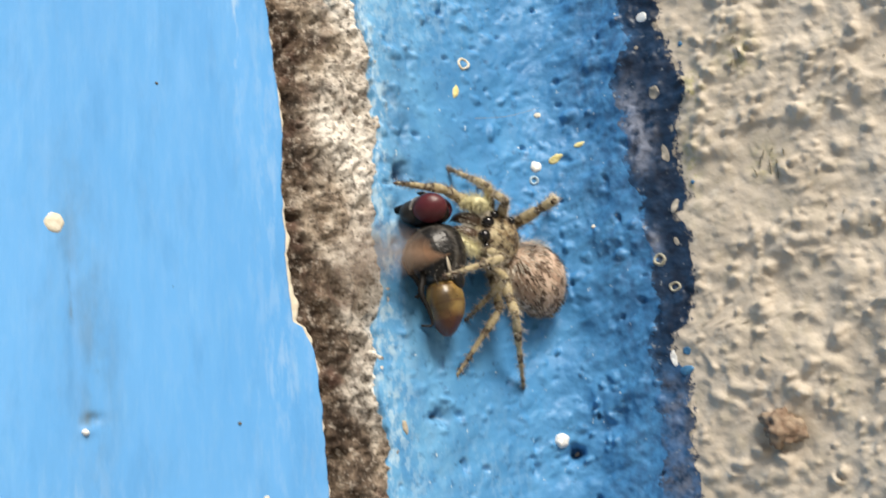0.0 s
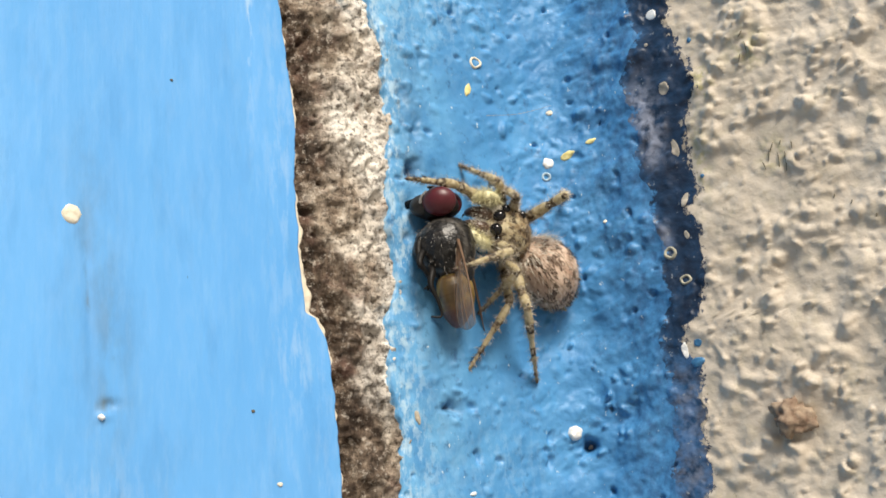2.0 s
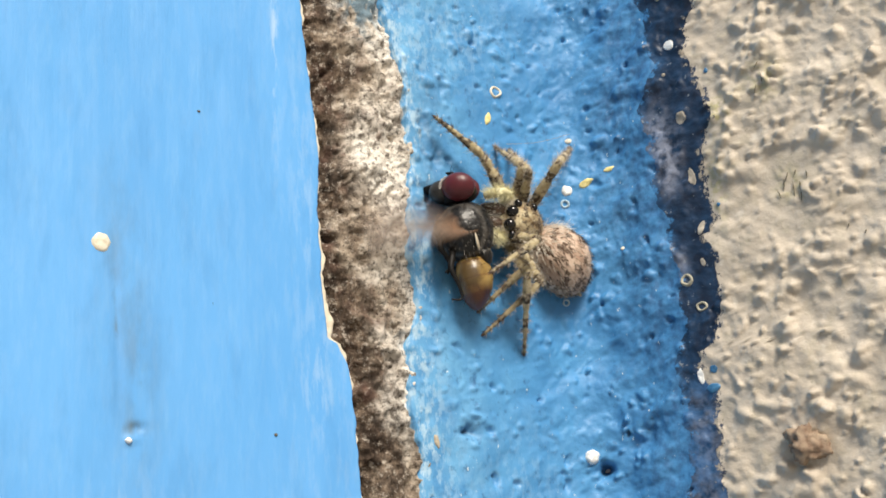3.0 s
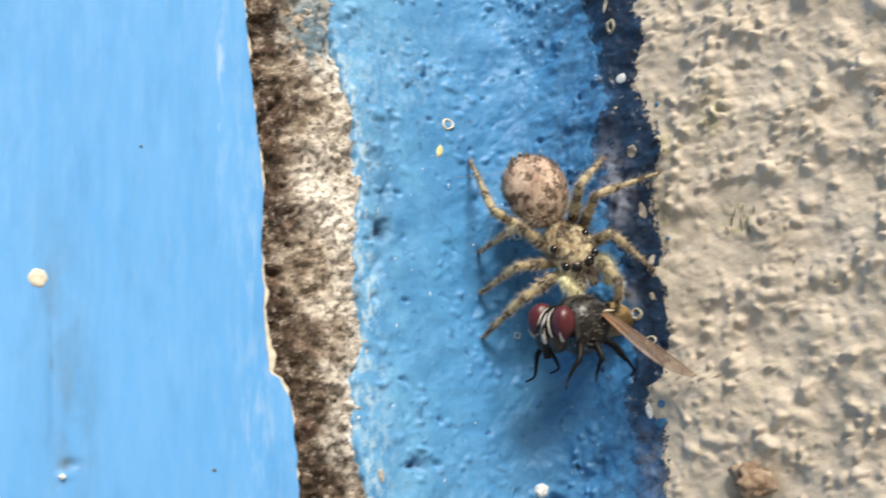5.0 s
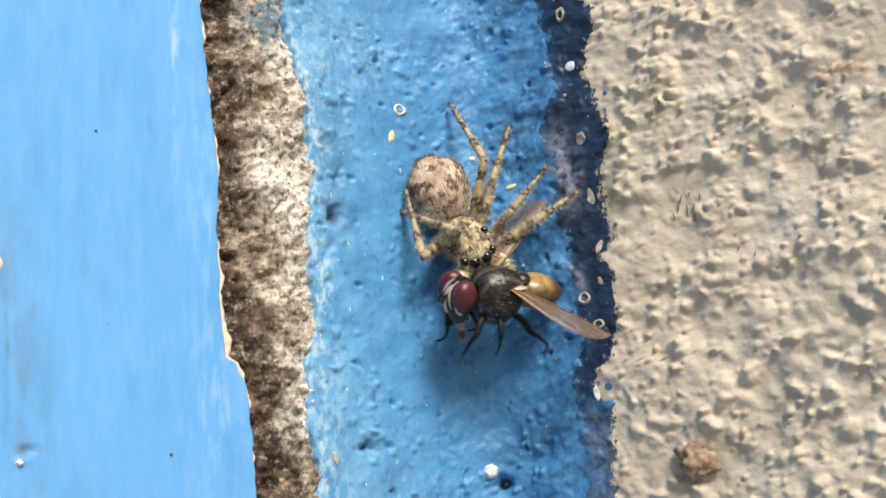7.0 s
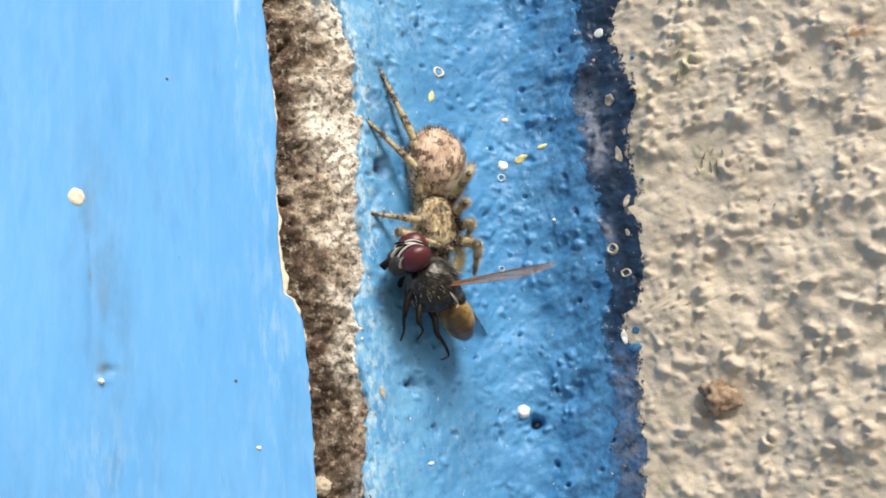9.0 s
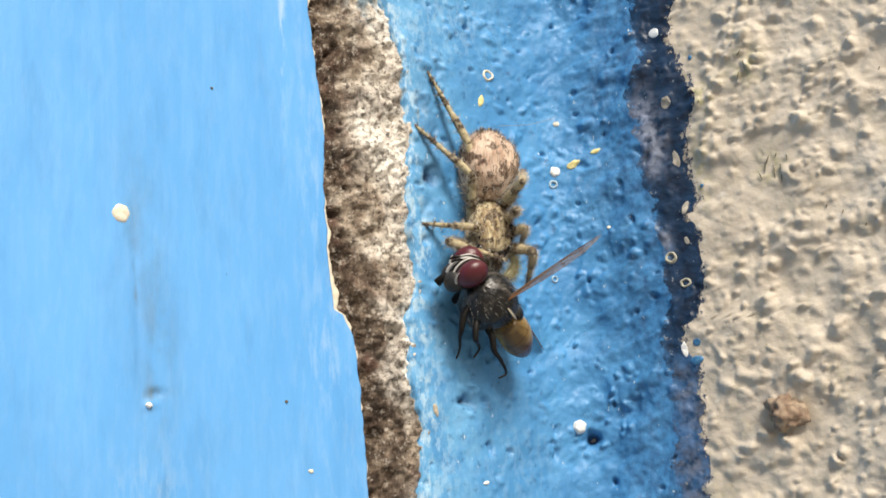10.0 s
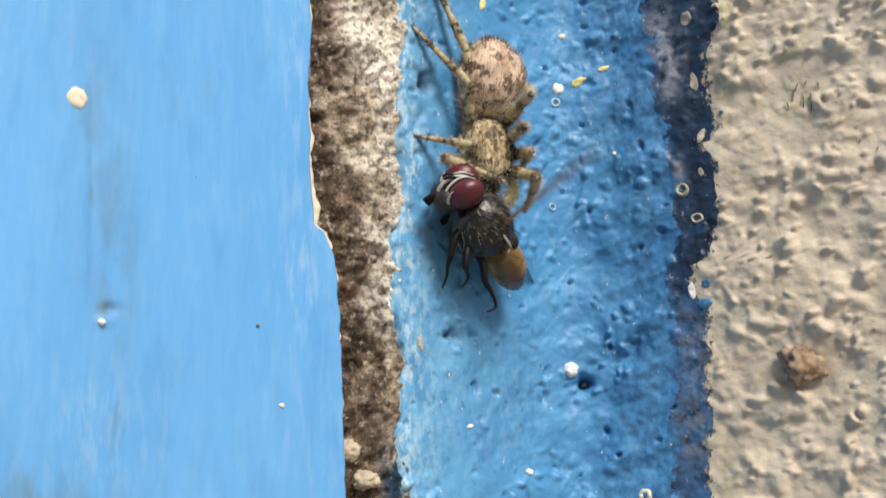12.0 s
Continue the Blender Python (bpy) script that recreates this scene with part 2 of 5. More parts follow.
BOARD_EDGE = edge_curve([(-10.2, 21), (-9.8, 14.8), (-9.67, 12.8), (-9.59, 10.9), (-9.4, 9.0), (-9.25, 7.1), (-9.27, 5.2), (-9.36, 3.3), (-9.35, 0.5), (-9.33, -2.0), (-9.22, -3.5), (-9.09, -4.8), (-8.58, -5.1), (-8.15, -6.3), (-8.03, -7.6), (-7.89, -9.4), (-7.81, -11.2), (-7.73, -14.0), (-7.63, -17.5), (-7.5, -21)], 0.06, 1)
PLASTER_EDGE = edge_curve([(-5.3, 21), (-4.95, 16.3), (-4.79, 15.1), (-4.51, 13.9), (-4.16, 12.3), (-4.06, 10.3), (-4.03, 8.3), (-3.86, 7.1), (-4.03, 5.4), (-4.08, 3.4), (-4.17, 0.3), (-3.91, -1.3), (-4.12, -3.6), (-4.45, -5.5), (-4.6, -7.4), (-4.46, -9.3), (-4.12, -11.1), (-3.95, -12.2), (-4.14, -13.3), (-4.34, -14.7), (-4.42, -16.5), (-4.3, -21)], 0.13, 2)
BAND_EDGE = edge_curve([(11.6, 24), (12.4, 18.2), (12.7, 15.4), (12.8, 13.4), (12.5, 12.1), (11.95, 11.1), (12.05, 9.3), (12.3, 7.1), (11.95, 5.2), (12.9, 3.1), (13.05, 0.6), (13.2, -1.1), (13.4, -3.6), (12.8, -5.9), (12.6, -7.5), (13.0, -9.6), (13.0, -11.6), (12.7, -13.5), (12.5, -15.4), (12.4, -20.4)], 0.32, 3, 1.0)
STUCCO_EDGE = edge_curve([(15.4, 21.2), (15.8, 17.2), (15.15, 16.0), (15.16, 14.7), (15.43, 13.3), (15.97, 11.9), (16.23, 10.5), (16.3, 9.0), (15.78, 8.2), (15.46, 4.3), (15.86, 2.4), (15.35, 1.6), (15.67, 0.1), (15.83, -1.6), (15.56, -3.9), (15.14, -5.5), (14.3, -6.0), (14.2, -7.7), (14.82, -8.5), (14.89, -9.8), (14.84, -12.5), (14.66, -15.6), (14.4, -20.3)], 0.24, 4, 0.9)

HOLES = [(-2.66, 4.5, 0.5, 0.6, 1.1), (-1.2, -10.35, 0.5, 0.4, 1.0), (7.63, -13.0, 0.36, 0.36, 1.9), (0.4, -13.4, 0.22, 0.35, 0.5), (-2.9, 9.3, 0.3, 0.7, 0.35), (-1.6, 12.0, 0.2, 0.6, 0.25), (5.1, -13.8, 0.15, 0.5, 0.4), (-2.2, 7.4, 0.25, 0.6, 0.3), (-3.0, 2.2, 0.3, 0.8, 0.3), (10.6, -10.8, 0.3, 0.4, 0.4)]


def fade(x, z):
    """The relief dies out where the wall runs on, far from the corner's patch."""
    return step(60, 36, np.abs(x - 5)) * step(45, 27, np.abs(z))


def plaster_height(x, z):
    near = step(11.5, 16.0, x)
    u, v = x + 0.55 * rough_noise(x, z, 1.7, 11), z + 0.55 * rough_noise(x, z, 1.7, 15)
    h = 0.22 * rough_noise(x, z, 4.5, 10)
    gate = step(-0.5, 0.6, ripple(x, z, 3.2, 21))
    coat = gate * (0.34 * knobs(u, v, 1.3, 20, 0.22, 0.52, 0.55) + 0.16 * knobs(u + 9, v, 0.7, 30, 0.12, 0.27, 0.5)) - 0.30 * knobs(u, v + 5, 1.9, 40, 0.14, 0.42, 0.42)
    swept = rough_noise(0.8 * u + 0.6 * v, 1.7 * (0.8 * v - 0.6 * u), 2.2, 44, 4)  # ridges left by the brush, rising to the right
    coat = coat * (0.9 + 0.5 * step(2, 10, x) + 0.45 * step(-5, -12, z)) + swept * (0.12 + 0.36 * step(1, 10, x))
    u, v = x + 0.6 * rough_noise(x, z, 1.5, 51), z + 0.6 * rough_noise(x, z, 1.5, 57)
    clump = step(-0.20, 0.22, rough_noise(u, v, 2.5, 62, 4))  # crumbly islands on a smoother ground
    crumbs = 0.44 * knobs(u + 3, v, 1.1, 70, 0.22, 0.52, 0.6) + 0.26 * knobs(u, v + 7, 0.62, 80, 0.12, 0.27, 0.6) + 0.16 * rough_noise(x, z, 0.8, 88, 3)
    sand = 0.62 * rough_noise(u, v, 4.8, 84, 4) + 0.28 * clump + (0.45 + 0.75 * clump) * crumbs + 0.40 * knobs(u - 7, v + 2, 2.2, 86, 0.4, 0.9, 0.5)
    h = h + coat * (1 - near) + sand * near * (0.55 + 0.42 * step(15, 19, x))
    for cx, cz, rx, rz, deep in HOLES:
        h = h - 0.8 * deep * spot(x + 0.5 * rough_noise(x, z, 0.9, 77), z + 0.5 * rough_noise(x, z, 0.9, 79), cx, cz, rx, rz)
    return h * fade(x, z)


def board_height(x, z):
    h = 0.05 * rough_noise(x * 2.5, z * 0.35, 3.0, 90) + 0.16 * rough_noise(x, z * 0.4, 12, 93)
    h = h - 0.14 * spot(x, z, -18.2, -9.9, 0.35, 0.25) + 0.10 * spot(x, z, -18.5, -10.5, 0.3, 0.25)
    h = h - 0.10 * np.exp(-(((x + 19.2 + 0.03 * z) / 0.2) ** 2)) * step(-13, -8, z) * step(4, -2, z)
    return 0.75 + h * fade(x, z)


def mortar_height(x, z):
    u = (x - BOARD_EDGE(z)) / (PLASTER_EDGE(z) - BOARD_EDGE(z))
    p, q = x + 0.7 * rough_noise(x, z, 1.5, 101), z + 0.7 * rough_noise(x, z, 1.5, 105)
    ridge = 1 - 2 * np.abs(rough_noise(p * 1.4, q * 0.8, 1.8, 100, 3)) * 2
    h = -0.30 + 0.40 * rough_noise(p, q * 0.6, 3.0, 104, 6) + 0.28 * ridge + 0.30 * knobs(p, q, 1.6, 110, 0.3, 0.8, 0.5) + 0.16 * knobs(p, q, 0.45, 120, 0.08, 0.24, 0.5) + 0.36 * rough_noise(x, z, 0.7, 108) + 0.28 * knobs(x, z, 0.55, 109, 0.10, 0.27, 0.5) - 0.25 * knobs(x, z, 0.6, 113, 0.08, 0.2, 0.45)
    h = h + 0.45 * step(0.25, 0.6, u) - 0.60 * step(0.4, 0.1, u) + 0.3 * spot(x, z, -6.0, 6.2, 0.9, 1.6) - 0.6 * knobs(p + 4, q, 2.1, 130, 0.25, 0.55, 0.55)
    return np.where(np.abs(z) < 30, h, 0.0)


def axis(lo, hi, fine, outer_lo, outer_hi):
    """Even steps from lo to hi and growing ones beyond, to the outer ends."""
    mid = np.linspace(lo, hi, int((hi - lo) / fine) + 1)
    up, down, k = [], [], 1.5
    v = hi
    while v < outer_hi:
        v = min(v + k, outer_hi)
        up.append(v)
        k *= 1.45
    v, k = lo, 1.5
    while v > outer_lo:
        v = max(v - k, outer_lo)
        down.append(v)
        k *= 1.45
    return np.concatenate([down[::-1], mid, up])


Z_LINES = axis(-24.0, 25.0, 0.13, -1200.0, 1300.0)


def sheet(name, across, left, right, height, material, masks, skirt_left=0.0, skirt_right=0.0):
    """One wall surface between two edge curves: a grid raised by its height, with turned-in edges where it ends as a layer."""
    w, z = np.meshgrid(across, Z_LINES)
    x = left(z) + (right(z) - left(z)) * w
    h = height(x, z)
    if skirt_left:
        x, z, h = (np.concatenate([a[:, :1], a], 1) for a in (x, z, h))
        h[:, 0] -= skirt_left
        x[:, 0] -= 0.12
    if skirt_right:
        x, z, h = (np.concatenate([a, a[:, -1:]], 1) for a in (x, z, h))
        h[:, -1] -= skirt_right
        x[:, -1] += -0.05
    co = on_wall(x, z, h)
    rows, cols = x.shape
    k = np.arange(rows * cols).reshape(rows, cols)
    faces = np.stack([k[:-1, :-1], k[:-1, 1:], k[1:, 1:], k[1:, :-1]], -1).reshape(-1, 4)
    me = bpy.data.meshes.new(name)
    me.from_pydata(co.reshape(-1, 3).tolist(), [], faces.tolist())
    me.polygons.foreach_set("use_smooth", np.ones(len(faces), bool))
    for key, mask in masks.items():
        me.attributes.new(key, "FLOAT", "POINT").data.foreach_set("value", np.clip(mask(x, z), 0, 1).astype(np.float32).ravel())
    me.materials.append(material)
    return new(name, me)


def constant(v):
    return lambda z: np.full_like(z, v)


def board_stain_falloff(x, z):
    a = np.exp(-(((x + 18.9 + 0.03 * z + 1.2 * rough_noise(x, z * 0.5, 2.4, 190)) / 0.9) ** 2)) * step(-15, -7, z) * step(7, 0, z) * 0.42
    a = a + 0.75 * step(-0.25, 0.2, rough_noise(x * 0 + 5, z, 1.6, 196)) * np.exp(-(((x + 19.2 + 0.03 * z + 0.15 * rough_noise(x * 0, z, 1.2, 192)) / 0.07) ** 2)) * step(-10, -8, z) * step(-1, -3, z)
    a = a + 1.4 * spot(x, z, -18.2, -9.9, 0.42, 0.35) + 0.7 * spot(x, z, -18.1, -7.5, 0.2, 0.2) + 1.1 * spot(x, z, -21.5, -20.0, 3.0, 2.2) + 0.35 * spot(x, z, -18.0, -15.5, 0.3, 3.5)
    # Besides the stains: light falling off downwards, put into the colour.
    return a + 0.08 * step(-6, -17, z + 5 * rough_noise(x, z, 6, 198))


def board_scuff(x, z):
    return 0.5 * spot(x, z, -11.6 + 0.02 * z, 14, 0.18, 6) + 0.18 * spot(x, z, -9.6, -7, 0.9, 3) + 0.15 * spot(x, z, -10, 4, 0.6, 6) + 0.05 * step(-12.5, -10, x) + 0.15 * spot(x, z, -18.5, -15.5, 2.0, 2.5) + 0.04


def plaster_scuff(x, z):
    edge = 0.95 * step(0.9, 0.1, x - PLASTER_EDGE(z) + 1.1 * rough_noise(x, z, 0.9, 195))
    return edge + np.clip(step(-1.8, -4.2, x) * 0.5, 0, 1) * step(20, 12, z) + 0.2 * spot(x, z, -3.2, -9, 0.7, 3) + 0.2 * spot(x, z, -2.5, -14, 1.2, 4) + 0.2 * spot(x, z, 2, -14, 3, 4) + 0.3 * spot(x, z, -1, 16, 4, 4)


def plaster_worn(x, z):
    """Chalky, paler paint towards the crack and low on the wall."""
    return 0.75 * step(3.0, -4.0, x + 1.5 * rough_noise(x, z, 3.5, 205)) + 0.12 * step(-4, -12, z + 3 * rough_noise(x, z, 4, 207)) * step(11, 6, x)


def plaster_dark(x, z):
    a = 0
    # Darker in the pits, most in the deep ones.
    for cx, cz, rx, rz, deep in HOLES:
        a = a + 0.85 * min(1.0, deep) ** 2 * spot(x + 0.6 * rough_noise(x, z, 0.9, 77), z + 0.6 * rough_noise(x, z, 0.9, 79), cx, cz, rx, rz)
    return a + 0.35 * spot(x, z, -2.6, 8.0, 0.9, 4.0)


def plaster_deep_blue(x, z):
    """Blotchy deeper blue that grows towards the band."""
    return 0.9 * step(5.5, 0.3, BAND_EDGE(z) - x + 2.2 * rough_noise(x, z, 3, 160))


def mortar_dark(x, z):
    u = (x - BOARD_EDGE(z)) / (PLASTER_EDGE(z) - BOARD_EDGE(z))
    return step(0.51, 0.28, u + 0.45 * rough_noise(x, z, 1.8, 140)) + 0.95 * step(-3, -8, z) * step(1.0, 0.7, u + 0.3 * rough_noise(x, z, 1.2, 145))


def mortar_white(x, z):
    u = (x - BOARD_EDGE(z)) / (PLASTER_EDGE(z) - BOARD_EDGE(z))
    return 2.6 * spot(x, z, -5.9, 7.0, 0.95, 1.7) + 1.2 * spot(x, z, -5.0, 5.0, 0.6, 1.6) + 0.6 * step(0.50, 0.80, u + 0.4 * rough_noise(x, z, 1.5, 150)) * step(-13, -8, z) + 0.9 * spot(x, z, -4.6, -7.5, 0.22, 2.3) + 0.7 * spot(x, z, -4.9, 15.5, 0.5, 2.4)


def mortar_paint(x, z):
    return 1.5 * spot(x, z, -6.2, 17.6, 1.1, 2.3) + 0.5 * spot(x, z, -4.7, -18.5, 0.7, 2.2)


def band_pale(x, z):
    return 1.2 * spot(x, z, 12.9, 8.6, 0.75, 1.9) + 0.8 * spot(x, z, 13.3, 6.2, 0.5, 1.4) + 0.6 * spot(x, z, 14.0, 7.2, 0.4, 1.6) + 0.7 * spot(x, z, 13.6, -0.2, 0.4, 0.9) + 0.55 * spot(x, z, 13.9, -11.3, 0.9, 2.4) + 0.45 * spot(x, z, 13.8, -16, 1.2, 3)


def band_light(x, z):
    return step(-5, -9, z) * 0.5 + 0.3 * step(1.2, 0.0, x - BAND_EDGE(z))


def stucco_moss(x, z):
    """Greenish growth in the lee of the dark edge and round the splinters."""
    return 0.8 * spot(x, z, 16.8, 9.5, 0.7, 1.2) + 0.6 * spot(x, z, 16.2, 4.5, 0.5, 2.5) + 0.6 * spot(x, z, 19.6, 11.0, 1.0, 1.4) + 0.5 * spot(x, z, 20.3, 3.8, 0.9, 1.2) + 0.5 * spot(x, z, 15.4, -19, 0.8, 2.0)


board = sheet("wall_board", np.linspace(0, 1, 190) ** 0.72, constant(-30.0), BOARD_EDGE, board_height, BOARD, {"stain_tone": board_stain_falloff, "scuff": board_scuff}, skirt_right=1.3)
tagged(board, "smooth blue gloss-painted board with a chipped edge", "wall", kind="structure")
mortar = sheet("wall_mortar", np.linspace(0, 1, 70), lambda z: BOARD_EDGE(z) - 0.35, lambda z: PLASTER_EDGE(z) + 0.35, mortar_height, MORTAR, {"stain_tone": mortar_dark, "scuff": mortar_white, "paint": mortar_paint, "navy": lambda x, z: 1.3 * spot(x, z, -4.7, -18.6, 0.6, 2.0)})
tagged(mortar, "strip of bare weathered brown and white mortar", "wall", kind="structure")
def chip_width(z):
    wide = 0.08 + 0.22 * rough_noise(z * 0, z, 0.8, 170) + 0.36 * spot(z, z, -3.6, -3.6, 2.6, 2.6) + 0.12 * spot(z, z, 0, 0, 3, 3)
    return np.maximum(wide, 0.03)


chip = sheet("trim_chip", np.linspace(0, 1, 6), lambda z: BOARD_EDGE(z) - 0.12, lambda z: BOARD_EDGE(z) + chip_width(z), lambda x, z: 0.52 + 0.12 * rough_noise(x, z, 0.6, 180), PRIMER, {}, skirt_right=1.0)
tagged(chip, "cream primer showing along the chipped paint edge", "trim", kind="structure")
plaster = sheet("wall_plaster", np.linspace(0, 1, 170), PLASTER_EDGE, BAND_EDGE, lambda x, z: plaster_height(x, z) + 0.55 * step(3, -4, x), BLUE, {"stain_tone": plaster_dark, "scuff": plaster_scuff, "deep_blue": plaster_deep_blue, "worn": plaster_worn}, skirt_left=1.2)
tagged(plaster, "blue-painted plaster wall with small lumps and pits", "wall", kind="structure")
band = sheet("wall_band", np.linspace(0, 1, 28), BAND_EDGE, STUCCO_EDGE, plaster_height, DARK, {"stain_tone": band_light, "scuff": band_pale, "bare": lambda x, z: 0.40 * step(1.1, 0.0, STUCCO_EDGE(z) - x), "under": lambda x, z: 0.37 * step(1.4, 0.0, x - BAND_EDGE(z))})
tagged(band, "flaking dark blue paint edge on the stucco", "wall", kind="structure")
rough = sheet("wall_stucco", np.linspace(0, 1, 190), STUCCO_EDGE, constant(40.0), plaster_height, STUCCO, {"paint": lambda x, z: 0.36 * step(0.9, 0.0, x - STUCCO_EDGE(z)), "moss": stucco_moss, "rust": lambda x, z: spot(x, z, 29.7, 10.7, 1.6, 0.9) + 0.5 * spot(x, z, 19.4, -12.0, 1.6, 1.6)})
tagged(rough, "rough beige stucco wall", "wall", kind="structure")


def slab(name, outline, z0, z1, material):
    """An upright prism over an outline of (x, y) in millimetres."""
    bm = bmesh.new()
    low = [bm.verts.new((x * MM, y * MM, HEIGHT + z0 * MM)) for x, y in outline]
    high = [bm.verts.new((x * MM, y * MM, HEIGHT + z1 * MM)) for x, y in outline]
    n = len(outline)
    for k in range(n):
        bm.faces.new((low[k], low[(k + 1) % n], high[(k + 1) % n], high[k]))
    bm.faces.new(low[::-1])
    bm.faces.new(high)
    bmesh.ops.recalc_face_normals(bm, faces=bm.faces)
    me = bpy.data.meshes.new(name)
    bm.to_mesh(me)
    bm.free()
    me.materials.append(material)
    return tagged(new(name, me), kind="structure")


def p(x):
    return float(profile(x))


tagged(slab("wall_post", [(-30, p(-30) - 0.9), (-8, p(-8) + 2.5), (6, p(6) + 2.5), (6, 130), (-95, 130), (-95, p(-95) - 0.9)], -1200, 1300, BOARD), "blue-painted post behind the board", "wall")
tagged(slab("wall_east", [(6, p(6) + 2.5), (16, p(16) + 2.5), (40, p(40)), (700, p(700)), (700, p(700) + 150), (6, 130)], -1200, 1300, STUCCO), "beige stucco wall running on from the corner", "wall")
ground_mesh = bpy.data.meshes.new("ground")
ground_mesh.from_pydata([(-60, -60, 0), (60, -60, 0), (60, 60, 0), (-60, 60, 0)], [], [(0, 1, 2, 3)])
ground_mesh.materials.append(CONCRETE)
tagged(new("ground", ground_mesh), "grey concrete ground", "ground", kind="structure")


# ---- materials of the animals ----
def spider_coat(name, pale, mid, dark, size, dark_at):
    n = Nodes(name, rough=0.75, spec=0.25)
    c = n.mix(n.ramp(n.noise(size * 2, 6, (0.8, 1.5, 1)), [(0.40, 0.0), (0.58, 1.0)]), mid, pale)
    c = n.mix(n.ramp(n.noise(size * 1.3, 6, (0.9, 1.3, 1.0), 0.62, shift=4), [(dark_at, 0.0), (dark_at + 0.05, 0.95)]), c, dark)
    c = n.mix(n.ramp(n.noise(0.12, 4, (1, 3, 1)), [(0.4, 0.0), (0.75, 0.35)]), c, (0.66, 0.58, 0.46))
    n.set("Base Color", c)
    n.bump(n.noise(0.12, 4, (1, 4, 1)), 0.05, 0.9)
    return n.mat


def banded_leg():
    n = Nodes("banded_leg", rough=0.65, spec=0.35)
    split = n.add("ShaderNodeSeparateXYZ")
    n.link(n.coord, split.inputs[0])
    wave = n.math("SINE", n.math("ADD", n.math("MULTIPLY", split.outputs[1], 3400.0), n.math("MULTIPLY", n.noise(0.7, 6), 5.0)))
    c = n.mix(n.ramp(wave, [(0.15, 0.0), (0.50, 1.0)]), (0.375, 0.31, 0.175), (0.050, 0.032, 0.018))
    c = n.mix(n.ramp(n.noise(0.25, 5), [(0.44, 0.0), (0.66, 0.65)]), c, (0.54, 0.48, 0.345))
    c = n.mix(n.ramp(n.noise(0.35, 5, shift=9), [(0.56, 0.0), (0.66, 0.8)]), c, (0.10, 0.060, 0.035))
    n.set("Base Color", c)
    n.bump(n.noise(0.12, 4, (1, 3, 1)), 0.04, 0.9)
    return n.mat


def wing_film():
    n = Nodes("wing_film", rough=0.35, spec=0.5)
    split = n.add("ShaderNodeSeparateXYZ")
    n.link(n.coord, split.inputs[0])
    root = n.ramp(n.math("MULTIPLY", split.outputs[1], 160.0), [(0.0, 1.0), (0.42, 0.0)])
    n.set("Base Color", n.mix(root, n.mix(n.noise(0.7, 4), (0.17, 0.115, 0.080), (0.27, 0.20, 0.15)), (0.36, 0.15, 0.05)))
    n.set("Alpha", n.mix(root, n.ramp(n.noise(0.9, 4), [(0.3, 0.34), (0.7, 0.54)]), (0.85, 0.85, 0.85)))
    n.bump(n.noise(0.35, 4, (1, 3, 1)), 0.03, 0.6)
    return n.mat


def fly_abdomen_coat():
    n = Nodes("fly_abdomen", rough=0.32, spec=0.55)
    split = n.add("ShaderNodeSeparateXYZ")
    n.link(n.coord, split.inputs[0])
    wave = n.math("SINE", n.math("ADD", n.math("MULTIPLY", split.outputs[1], 6200.0), n.math("MULTIPLY", n.noise(1.2, 3), 2.0)))
    c = n.mix(n.ramp(n.noise(1.2, 4), [(0.3, 0.0), (0.7, 1.0)]), (0.20, 0.115, 0.030), (0.48, 0.34, 0.12))
    c = n.mix(n.ramp(wave, [(0.86, 0.0), (0.98, 0.55)]), c, (0.16, 0.06, 0.02))
    flank = n.ramp(n.math("ADD", n.math("MULTIPLY", n.math("ABSOLUTE", split.outputs[0]), 420.0), n.math("MULTIPLY", n.noise(0.9, 4), 0.5)), [(0.62, 0.0), (0.80, 0.85)])
    c = n.mix(flank, c, (0.050, 0.030, 0.016))
    tip = n.ramp(n.math("MULTIPLY", split.outputs[1], -200.0), [(0.66, 0.0), (0.82, 0.95)])
    c = n.mix(tip, c, (0.085, 0.022, 0.010))
    n.set("Base Color", c)
    n.bump(n.noise(0.3, 4), 0.03, 0.6)
    return n.mat


def fly_thorax_coat():
    n = Nodes("fly_thorax", rough=0.32, spec=0.5)
    wave = n.add("ShaderNodeSeparateXYZ")
    n.link(n.coord, wave.inputs[0])
    stripes = n.math("SINE", n.math("ADD", n.math("MULTIPLY", n.math("ABSOLUTE", wave.outputs[0]), 6500.0), n.math("MULTIPLY", n.noise(0.9, 4), 2.0)))
    c = n.mix(n.ramp(stripes, [(0.35, 0.0), (0.95, 0.8)]), (0.006, 0.006, 0.006), (0.075, 0.070, 0.064))
    c = n.mix(n.ramp(n.noise(0.55, 6, rough=0.65), [(0.50, 0.0), (0.64, 0.6)]), c, (0.060, 0.052, 0.044))
    c = n.mix(n.ramp(n.noise(0.4, 6, rough=0.65, shift=5), [(0.62, 0.0), (0.70, 0.7)]), c, (0.30, 0.28, 0.25))
    n.set("Base Color", c)
    n.bump(n.noise(0.9, 5, rough=0.55), 0.22, 0.9)
    return n.mat


def fly_eye_coat():
    n = Nodes("fly_eye", rough=0.34, spec=0.5)
    n.set("Base Color", n.mix(n.noise(0.6, 3), (0.060, 0.007, 0.012), (0.105, 0.016, 0.024)))
    n.bump(n.cells(0.07), 0.012, 0.7)
    return n.mat


